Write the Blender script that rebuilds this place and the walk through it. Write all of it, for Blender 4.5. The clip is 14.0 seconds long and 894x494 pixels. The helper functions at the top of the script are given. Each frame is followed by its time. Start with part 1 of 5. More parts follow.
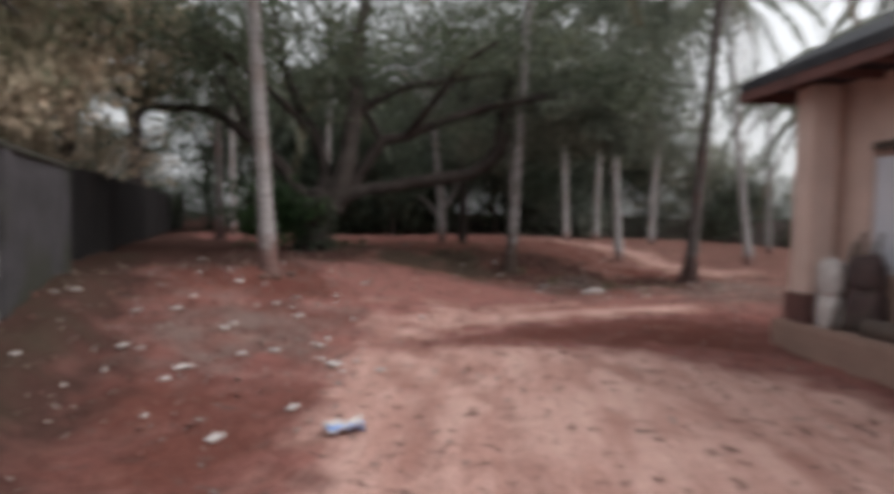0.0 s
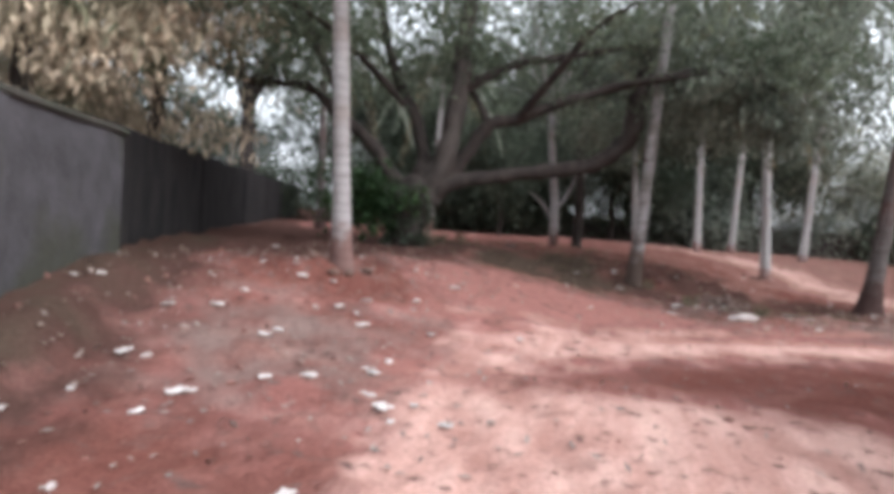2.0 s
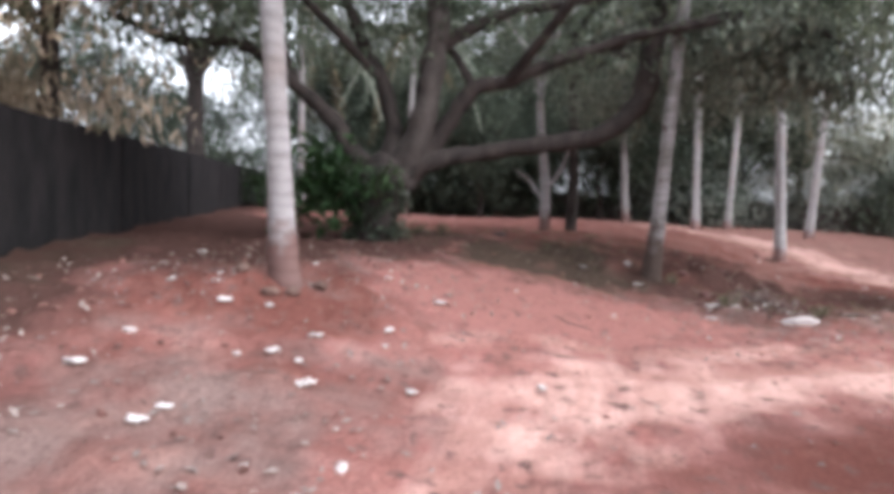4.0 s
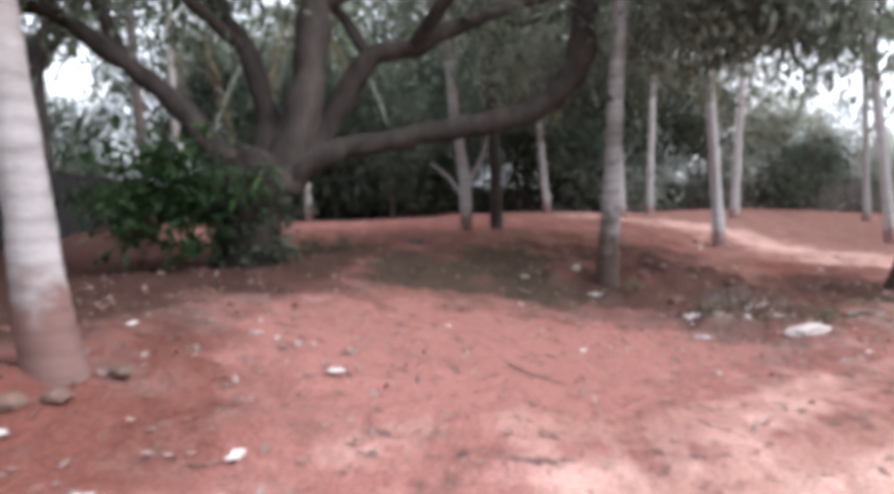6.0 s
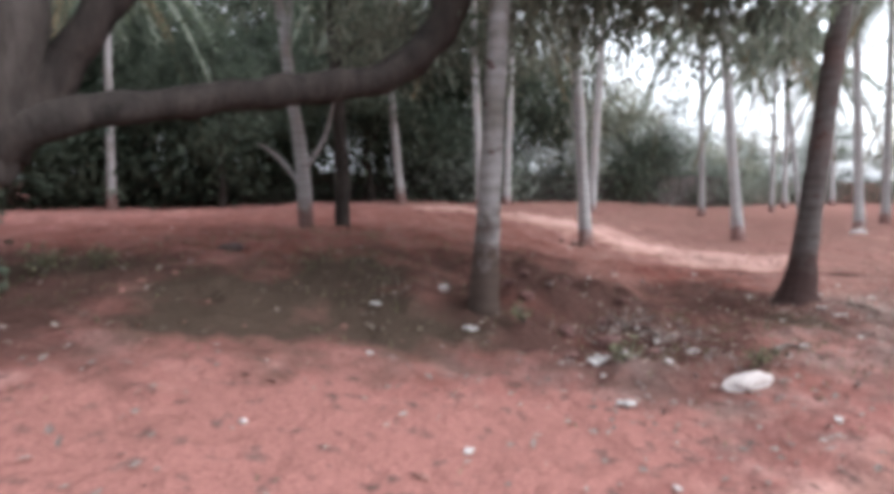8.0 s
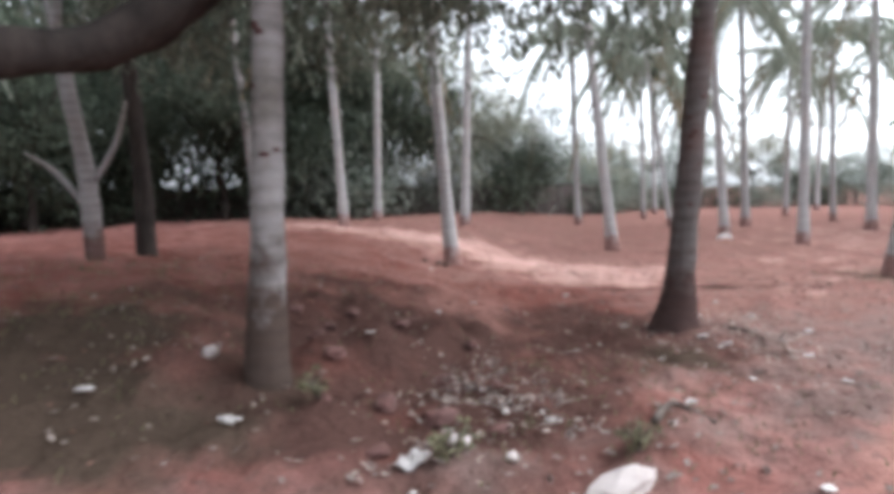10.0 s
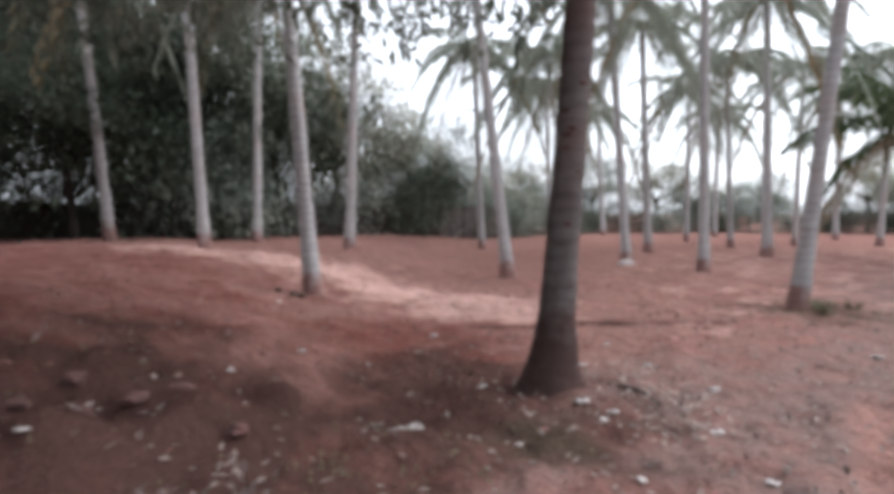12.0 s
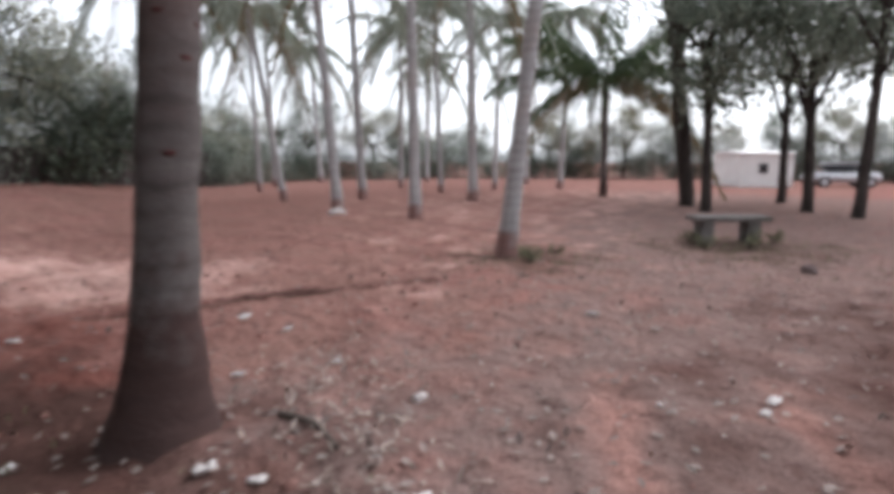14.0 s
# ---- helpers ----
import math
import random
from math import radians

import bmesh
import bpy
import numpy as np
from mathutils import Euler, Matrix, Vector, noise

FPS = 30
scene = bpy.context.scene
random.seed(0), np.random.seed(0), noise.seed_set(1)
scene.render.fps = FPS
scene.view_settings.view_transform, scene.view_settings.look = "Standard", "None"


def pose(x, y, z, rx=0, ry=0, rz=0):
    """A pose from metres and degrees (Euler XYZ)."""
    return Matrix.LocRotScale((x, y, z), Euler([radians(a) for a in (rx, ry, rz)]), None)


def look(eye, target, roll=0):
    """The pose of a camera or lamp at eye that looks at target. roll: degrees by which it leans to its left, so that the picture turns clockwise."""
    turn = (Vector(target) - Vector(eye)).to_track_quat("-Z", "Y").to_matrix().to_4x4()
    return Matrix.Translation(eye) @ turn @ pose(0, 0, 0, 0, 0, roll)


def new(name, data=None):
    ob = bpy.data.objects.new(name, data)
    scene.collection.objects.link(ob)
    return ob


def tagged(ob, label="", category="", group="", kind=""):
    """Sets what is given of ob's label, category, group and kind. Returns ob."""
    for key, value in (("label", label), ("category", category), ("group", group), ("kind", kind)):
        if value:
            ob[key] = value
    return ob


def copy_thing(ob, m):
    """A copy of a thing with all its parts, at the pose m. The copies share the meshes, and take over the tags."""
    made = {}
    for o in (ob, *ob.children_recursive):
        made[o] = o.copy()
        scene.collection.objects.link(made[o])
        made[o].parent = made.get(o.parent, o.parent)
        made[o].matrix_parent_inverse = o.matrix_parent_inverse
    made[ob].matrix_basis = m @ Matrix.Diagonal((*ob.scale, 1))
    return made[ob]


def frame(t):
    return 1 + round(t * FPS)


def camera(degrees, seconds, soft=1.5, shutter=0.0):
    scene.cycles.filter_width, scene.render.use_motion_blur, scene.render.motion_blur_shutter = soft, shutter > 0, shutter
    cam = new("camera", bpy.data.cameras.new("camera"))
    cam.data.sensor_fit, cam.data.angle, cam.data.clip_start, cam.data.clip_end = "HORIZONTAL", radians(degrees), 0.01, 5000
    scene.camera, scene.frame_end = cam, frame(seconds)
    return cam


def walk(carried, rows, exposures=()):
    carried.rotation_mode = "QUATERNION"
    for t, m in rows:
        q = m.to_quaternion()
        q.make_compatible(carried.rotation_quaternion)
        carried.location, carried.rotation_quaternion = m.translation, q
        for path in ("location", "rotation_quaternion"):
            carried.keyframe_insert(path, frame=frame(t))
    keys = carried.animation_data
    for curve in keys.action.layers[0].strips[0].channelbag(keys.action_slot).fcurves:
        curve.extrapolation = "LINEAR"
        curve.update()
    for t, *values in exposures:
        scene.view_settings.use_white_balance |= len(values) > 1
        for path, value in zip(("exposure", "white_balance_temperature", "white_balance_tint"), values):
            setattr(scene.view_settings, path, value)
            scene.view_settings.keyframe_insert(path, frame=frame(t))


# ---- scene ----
cam = camera(74.0, 14.0, soft=5.8, shutter=0.5)
METRES, EYE, TILT, LEAN, TURN = 11.5, 1.5, 0.0, 0.0, 0.0
PATH = [
    (0, (1.622, 0.221, 1.489), (1.401, 2.207, 1.401), 1.1),
    (0.1, (1.611, 0.316, 1.477), (1.279, 2.289, 1.388), 1.1),
    (0.5, (1.567, 0.695, 1.43), (1.122, 2.643, 1.335), 1.3),
    (1, (1.53, 1.154, 1.382), (1.014, 3.082, 1.249), 0.7),
    (1.5, (1.54, 1.654, 1.405), (0.96, 3.564, 1.272), 2.8),
    (2, (1.407, 2.19, 1.385), (0.824, 4.101, 1.283), 4.1),
    (4.5, (0.526, 4.952, 1.525), (0.077, 6.893, 1.356), 1.5),
    (5, (0.401, 5.581, 1.536), (0.009, 7.542, 1.472), 1.1),
    (5.5, (0.32, 6.111, 1.542), (-0.036, 8.077, 1.457), 0.9),
    (6, (0.257, 6.648, 1.54), (0.032, 8.629, 1.371), -1.3),
    (6.5, (0.223, 7.09, 1.621), (0.08, 9.08, 1.473), 0.3),
    (7, (0.207, 7.821, 1.64), (0.24, 9.802, 1.361), -2.0),
    (9.5, (1.076, 10.185, 1.658), (1.596, 12.113, 1.548), 2.5),
    (10, (1.517, 10.612, 1.646), (2.133, 12.506, 1.461), -1.1),
    (10.5, (1.944, 10.977, 1.665), (2.722, 12.809, 1.468), -0.0),
    (11, (2.309, 11.356, 1.634), (3.192, 13.137, 1.41), -2.4),
    (11.5, (2.639, 11.666, 1.607), (3.428, 13.481, 1.321), -0.4),
    (12, (3.085, 12.023, 1.536), (3.953, 13.821, 1.426), -0.1),
    (12.5, (3.517, 12.509, 1.471), (4.556, 14.192, 1.174), -1.8),
    (13, (3.93, 12.9, 1.46), (5.136, 14.468, 1.155), 0.8),
    (13.5, (4.336, 13.146, 1.5), (5.758, 14.519, 1.196), 0.2),
    (14, (4.815, 13.365, 1.41), (6.372, 14.588, 1.126), 0.1),
]
walk(cam, [(t, look(eye, target, roll)) for t, eye, target, roll in PATH], [(0, -0.75, 6450, 10), (0.5, -0.35, 6350, 9), (1.5, 0.06, 6080, 8), (2, 0.2, 6060, 9), (4.5, 0.45, 5980, 12), (5, 0.36, 5980, 12), (5.5, 0.5, 5980, 12), (6.5, 0.44, 5980, 11), (7, 0.3, 5980, 11), (9.5, 0.54, 5900, 8), (11, 0.0, 5980, 10), (12, 0.0, 6000, 10), (12.5, -0.2, 6020, 11), (13.5, -0.1, 6040, 11), (14, -0.19, 6050, 11)])

# ---- world, sun ----
world = bpy.data.worlds.new("overcast_evening")
scene.world = world
world.use_nodes = True
wn, wl = world.node_tree.nodes, world.node_tree.links
wn.clear()
SUN_EL, SUN_AZ = 48.0, 100.0
sky = wn.new("ShaderNodeTexSky")
sky.sky_type, sky.sun_disc = "NISHITA", False
sky.sun_elevation, sky.sun_rotation = radians(SUN_EL), radians(SUN_AZ)
sky.air_density, sky.dust_density, sky.ozone_density = 1.0, 4.0, 1.0
hs = wn.new("ShaderNodeHueSaturation")
hs.inputs["Saturation"].default_value = 0.16
bg = wn.new("ShaderNodeBackground")
bg.inputs["Strength"].default_value = 0.2
wout = wn.new("ShaderNodeOutputWorld")
wl.new(sky.outputs[0], hs.inputs["Color"])
cloud = wn.new("ShaderNodeMix")
cloud.data_type, cloud.blend_type = "RGBA", "ADD"
cloud.inputs["Factor"].default_value = 1.0
cloud.inputs["B"].default_value = (4.6, 4.65, 4.75, 1)
wl.new(hs.outputs[0], cloud.inputs["A"])
wl.new(cloud.outputs["Result"], bg.inputs["Color"])
wl.new(bg.outputs[0], wout.inputs["Surface"])
sun = new("sun", bpy.data.lights.new("sun", "SUN"))
sun.data.energy, sun.data.angle, sun.data.color = 1.4, radians(40), (1.0, 0.96, 0.94)
SD = Vector((math.sin(radians(SUN_AZ)) * math.cos(radians(SUN_EL)), math.cos(radians(SUN_AZ)) * math.cos(radians(SUN_EL)), math.sin(radians(SUN_EL))))
sun.matrix_world = look(SD * 60, (0, 0, 0))

rnd = random.Random(7)
rng = np.random.default_rng(7)


# ---- materials ----
def material(name, ca, cb, scale=6.0, rough=0.85, bump=0.3, bump_scale=30.0, fine=0.35, stretch=(1, 1, 1), vary=0.0, spec=0.3, transl=0.0, stain=None, island=False):
    """Two colours mixed by a broad noise and a fine one, with a bump; vary: brightness from object to object."""
    m = bpy.data.materials.new(name)
    m.use_nodes = True
    n, l = m.node_tree.nodes, m.node_tree.links
    b = n["Principled BSDF"]
    b.inputs["Roughness"].default_value = rough
    b.inputs["Specular IOR Level"].default_value = spec
    co = n.new("ShaderNodeTexCoord")
    mp = n.new("ShaderNodeMapping")
    mp.inputs["Scale"].default_value = stretch
    l.new(co.outputs["Object"], mp.inputs[0])
    big = n.new("ShaderNodeTexNoise")
    big.inputs["Scale"].default_value, big.inputs["Detail"].default_value = scale, 5
    small = n.new("ShaderNodeTexNoise")
    small.inputs["Scale"].default_value, small.inputs["Detail"].default_value = bump_scale, 4
    l.new(mp.outputs[0], big.inputs["Vector"])
    l.new(mp.outputs[0], small.inputs["Vector"])
    ramp = n.new("ShaderNodeMapRange")
    ramp.inputs["From Min"].default_value, ramp.inputs["From Max"].default_value = 0.32, 0.68
    l.new(big.outputs["Fac"], ramp.inputs["Value"])
    mix = n.new("ShaderNodeMix")
    mix.data_type = "RGBA"
    mix.inputs["A"].default_value, mix.inputs["B"].default_value = (*ca, 1), (*cb, 1)
    l.new(ramp.outputs[0], mix.inputs["Factor"])
    last = mix.outputs["Result"]
    if stain:
        st = n.new("ShaderNodeTexNoise")
        st.inputs["Scale"].default_value, st.inputs["Detail"].default_value = scale * 0.35, 6
        l.new(co.outputs["Object"], st.inputs["Vector"])
        sr = n.new("ShaderNodeMapRange")
        sr.inputs["From Min"].default_value, sr.inputs["From Max"].default_value = 0.5, 0.62
        l.new(st.outputs["Fac"], sr.inputs["Value"])
        sm = n.new("ShaderNodeMix")
        sm.data_type = "RGBA"
        sm.inputs["B"].default_value = (*stain, 1)
        l.new(sr.outputs[0], sm.inputs["Factor"])
        l.new(last, sm.inputs["A"])
        last = sm.outputs["Result"]
    hsv = n.new("ShaderNodeHueSaturation")
    l.new(last, hsv.inputs["Color"])
    val = n.new("ShaderNodeMapRange")
    val.inputs["To Min"].default_value, val.inputs["To Max"].default_value = 1 - fine, 1 + fine
    l.new(small.outputs["Fac"], val.inputs["Value"])
    fac = val.outputs[0]
    if vary or island:
        if island:
            src = n.new("ShaderNodeNewGeometry").outputs["Random Per Island"]
        else:
            src = n.new("ShaderNodeObjectInfo").outputs["Random"]
        vr = n.new("ShaderNodeMapRange")
        vr.inputs["To Min"].default_value, vr.inputs["To Max"].default_value = 1 - vary, 1 + vary
        l.new(src, vr.inputs["Value"])
        mu = n.new("ShaderNodeMath")
        mu.operation = "MULTIPLY"
        l.new(fac, mu.inputs[0])
        l.new(vr.outputs[0], mu.inputs[1])
        fac = mu.outputs[0]
    l.new(fac, hsv.inputs["Value"])
    l.new(hsv.outputs[0], b.inputs["Base Color"])
    if bump:
        bp = n.new("ShaderNodeBump")
        bp.inputs["Strength"].default_value, bp.inputs["Distance"].default_value = bump, 0.02
        l.new(small.outputs["Fac"], bp.inputs["Height"])
        l.new(bp.outputs[0], b.inputs["Normal"])
    if transl:
        tr = n.new("ShaderNodeBsdfTranslucent")
        l.new(hsv.outputs[0], tr.inputs["Color"])
        ms = n.new("ShaderNodeMixShader")
        ms.inputs[0].default_value = transl
        l.new(b.outputs[0], ms.inputs[1])
        l.new(tr.outputs[0], ms.inputs[2])
        l.new(ms.outputs[0], n["Material Output"].inputs["Surface"])
    return m


PALM_BARK = material("palm_bark", (0.39, 0.365, 0.36), (0.28, 0.26, 0.255), 3.0, 0.9, 0.5, 26, 0.25, (1, 1, 3), 0.12, 0.05, stain=(0.27, 0.23, 0.215))
MOSSY_PALM_BARK = material("mossy_palm_bark", (0.33, 0.31, 0.305), (0.23, 0.213, 0.207), 3.0, 0.9, 0.5, 26, 0.25, (1, 1, 3), 0.05, 0.05, stain=(0.15, 0.135, 0.115))
# Pale bark for palms to the right, further lightened to stand in for haze.
PALE_PALM_BARK = material("hazed_palm_bark", (0.46, 0.45, 0.445), (0.35, 0.335, 0.33), 3.0, 0.9, 0.5, 26, 0.2, (1, 1, 3), 0.12, 0.05, stain=(0.4, 0.36, 0.345))
# Darker copy of the bark; the thick palm's backlit look sits in this colour.
DARK_PALM_BARK = material("dark_palm_bark", (0.14, 0.124, 0.118), (0.095, 0.08, 0.076), 3.0, 0.9, 0.5, 26, 0.25, (1, 1, 3), 0.1, 0.05, stain=(0.12, 0.085, 0.078))
DARK_BARK = material("dark_bark", (0.032, 0.028, 0.026), (0.074, 0.061, 0.055), 5.0, 0.92, 1.0, 18, 0.4, (1, 1, 0.4), 0, 0.05)
PALE_BARK = material("pale_bark", (0.1, 0.086, 0.078), (0.055, 0.047, 0.043), 4.0, 0.92, 1.0, 18, 0.35, (1, 1, 0.4), 0, 0.05)
LEAF = material("broad_leaf", (0.085, 0.11, 0.075), (0.165, 0.185, 0.125), 0.6, 0.55, 0, 9, 0.2, (1, 1, 1), 0.45, 0.15, 0.4, island=True)
# Far foliage: distance haze is put into the colour as a paler leaf.
LEAF_HAZE = material("hazed_far_leaf", (0.14, 0.165, 0.14), (0.38, 0.4, 0.34), 0.4, 0.6, 0, 5, 0.2, (1, 1, 1), 0.45, 0.15, 0.42, island=True)
LEAF_MID = material("mid_leaf", (0.11, 0.132, 0.102), (0.28, 0.3, 0.235), 0.5, 0.6, 0, 9, 0.2, (1, 1, 1), 0.45, 0.15, 0.4, island=True)
LEAF_DEEP = material("deep_leaf", (0.05, 0.066, 0.048), (0.12, 0.138, 0.1), 0.5, 0.6, 0, 9, 0.2, (1, 1, 1), 0.45, 0.15, 0.4, island=True)
# Olive leaf, paled likewise so that haze sits in its colour.
LEAF_OLIVE_HAZE = material("hazed_olive_leaf", (0.19, 0.19, 0.145), (0.4, 0.39, 0.3), 0.4, 0.6, 0, 5, 0.2, (1, 1, 1), 0.45, 0.15, 0.42, island=True)
LEAF_GREEN = material("fresh_leaf", (0.028, 0.062, 0.026), (0.06, 0.1, 0.04), 0.8, 0.5, 0, 9, 0.2, (1, 1, 1), 0.4, 0.15, 0.35, island=True)
LEAF_DRY = material("dry_leaf", (0.56, 0.44, 0.33), (0.1, 0.115, 0.065), 0.7, 0.8, 0, 9, 0.2, (1, 1, 1), 0.4, 0.15, 0.3, island=True)
# Green fronds, lightened and greyed so the colour carries the haze.
FROND_HAZED = material("palm_frond", (0.21, 0.235, 0.185), (0.36, 0.38, 0.31), 0.8, 0.55, 0, 9, 0.2, (1, 1, 1), 0.3, 0.15, 0.35, island=True)
FROND_YOUNG = material("young_palm_frond", (0.05, 0.075, 0.04), (0.11, 0.14, 0.07), 0.8, 0.5, 0, 9, 0.2, (1, 1, 1), 0.3, 0.15, 0.35, island=True)
FROND_DRY = material("dry_palm_frond", (0.26, 0.2, 0.13), (0.17, 0.14, 0.085), 0.8, 0.8, 0, 9, 0.2, (1, 1, 1), 0.3, 0.15, 0.25, island=True)
PLASTER = material("old_plaster", (0.085, 0.08, 0.086), (0.055, 0.052, 0.055), 2.2, 0.95, 0.4, 18, 0.25, (1, 1, 1), 0, 0.15, stain=(0.055, 0.055, 0.045))
BLACK_WALL = material("mouldy_wall", (0.018, 0.017, 0.018), (0.036, 0.032, 0.032), 2.5, 0.97, 0.5, 16, 0.3, (1, 1, 0.35), 0, 0.1)
BLOCK = material("concrete_block", (0.33, 0.31, 0.315), (0.25, 0.235, 0.24), 5.0, 0.95, 0.5, 30, 0.2, (1, 1, 1), 0.15, 0.15)
MORTAR = material("dark_mortar", (0.10, 0.09, 0.09), (0.06, 0.055, 0.055), 5.0, 0.97, 0.5, 30, 0.3)
MOSSY = material("mossy_concrete", (0.075, 0.068, 0.06), (0.05, 0.055, 0.038), 2.0, 0.96, 0.6, 16, 0.35, stain=(0.1, 0.085, 0.075))
CEMENT = material("dusty_cement", (0.4, 0.27, 0.22), (0.3, 0.2, 0.165), 1.5, 0.93, 0.4, 18, 0.25)
LATERITE = material("laterite_wall", (0.10, 0.075, 0.07), (0.06, 0.05, 0.048), 1.2, 0.95, 0.5, 10, 0.3)
WALL_PAINT = material("peach_limewash", (0.72, 0.55, 0.48), (0.6, 0.45, 0.39), 1.6, 0.9, 0.2, 30, 0.12, stain=(0.36, 0.25, 0.21))
WHITE_PAINT = material("white_board", (0.72, 0.74, 0.8), (0.62, 0.64, 0.7), 2.0, 0.7, 0.1, 30, 0.06)
ROOF = material("roof_tile", (0.035, 0.038, 0.045), (0.06, 0.06, 0.065), 3.0, 0.85, 0.4, 14, 0.3)
SOFFIT = material("eave_timber", (0.18, 0.09, 0.08), (0.12, 0.065, 0.06), 3.0, 0.85, 0.3, 20, 0.25)
WOOD = material("weathered_wood", (0.13, 0.1, 0.085), (0.08, 0.065, 0.055), 4.0, 0.9, 0.6, 24, 0.35, (1, 1, 0.3))
STONE = material("pale_stone", (0.52, 0.46, 0.44), (0.36, 0.31, 0.29), 6.0, 0.9, 0.4, 24, 0.2, vary=0.15)
RED_STONE = material("red_laterite_stone", (0.15, 0.075, 0.066), (0.09, 0.05, 0.046), 6.0, 0.92, 0.6, 24, 0.3, vary=0.2)
DARK_STONE = material("dark_stone", (0.11, 0.075, 0.07), (0.07, 0.05, 0.05), 6.0, 0.92, 0.5, 24, 0.3)
PAPER = material("white_litter", (0.62, 0.58, 0.56), (0.42, 0.37, 0.35), 9.0, 0.75, 0.2, 40, 0.12, vary=0.2)
BLUE = material("blue_print", (0.22, 0.33, 0.62), (0.3, 0.42, 0.7), 9.0, 0.5, 0.1, 40, 0.1)
LITTER = material("leaf_litter", (0.16, 0.12, 0.108), (0.29, 0.235, 0.21), 0.9, 0.85, 0, 20, 0.2, vary=0.35, island=True)
CLOD = material("soil_clod", (0.24, 0.115, 0.095), (0.15, 0.08, 0.067), 0.8, 0.95, 0.4, 30, 0.2, vary=0.35, island=True)
GRASS = material("thin_weeds", (0.13, 0.14, 0.075), (0.2, 0.17, 0.11), 0.8, 0.75, 0, 20, 0.2, vary=0.4, transl=0.25, island=True)
HUSK = material("coconut_husk", (0.09, 0.06, 0.05), (0.16, 0.1, 0.08), 8.0, 0.92, 0.6, 40, 0.3, (1, 1, 0.3))
CONCRETE = material("grey_concrete", (0.2, 0.18, 0.17), (0.13, 0.12, 0.11), 4.0, 0.92, 0.4, 24, 0.25, stain=(0.09, 0.085, 0.07))
HOUSE_WHITE = material("house_limewash", (0.78, 0.76, 0.74), (0.66, 0.64, 0.62), 1.5, 0.85, 0.1, 20, 0.08)
CAR_PAINT = material("silver_paint", (0.6, 0.6, 0.62), (0.56, 0.56, 0.58), 2.0, 0.35, 0, 20, 0.04, spec=0.5)
GLASS_DARK = material("dark_glass", (0.02, 0.022, 0.025), (0.03, 0.03, 0.034), 2.0, 0.1, 0, 20, 0.05, spec=0.6)
RUBBER = material("tyre_rubber", (0.02, 0.02, 0.02), (0.03, 0.03, 0.03), 8.0, 0.85, 0.2, 30, 0.1)


# ---- mesh helpers ----
def smooth(v, a, b):
    t = min(1.0, max(0.0, (v - a) / (b - a)))
    return t * t * (3 - 2 * t)


def splashed(m, colour, height):
    """Red soil thrown up on a trunk's foot, with a ragged upper edge."""
    n, l = m.node_tree.nodes, m.node_tree.links
    b = n["Principled BSDF"]
    src = b.inputs["Base Color"].links[0].from_socket
    co = n.new("ShaderNodeTexCoord")
    sep = n.new("ShaderNodeSeparateXYZ")
    l.new(co.outputs["Object"], sep.inputs[0])
    ns = n.new("ShaderNodeTexNoise")
    ns.inputs["Scale"].default_value, ns.inputs["Detail"].default_value = 5.0, 6
    l.new(co.outputs["Object"], ns.inputs["Vector"])
    ad = n.new("ShaderNodeMath")
    ad.operation = "MULTIPLY_ADD"
    l.new(ns.outputs["Fac"], ad.inputs[0])
    ad.inputs[1].default_value = -1.7 * height
    l.new(sep.outputs["Z"], ad.inputs[2])
    mr = n.new("ShaderNodeMapRange")
    mr.inputs["From Min"].default_value, mr.inputs["From Max"].default_value = 0.12 * height, -0.3 * height
    mr.inputs["To Max"].default_value = 0.94
    l.new(ad.outputs[0], mr.inputs["Value"])
    mx = n.new("ShaderNodeMix")
    mx.data_type = "RGBA"
    l.new(mr.outputs[0], mx.inputs["Factor"])
    l.new(src, mx.inputs["A"])
    mx.inputs["B"].default_value = (*colour, 1)
    l.new(mx.outputs["Result"], b.inputs["Base Color"])
    return m


splashed(MOSSY_PALM_BARK, (0.075, 0.052, 0.042), 1.15)
splashed(PALM_BARK, (0.17, 0.1, 0.088), 0.75)
splashed(PALE_PALM_BARK, (0.24, 0.135, 0.12), 0.55)
splashed(DARK_PALM_BARK, (0.068, 0.042, 0.038), 0.95)


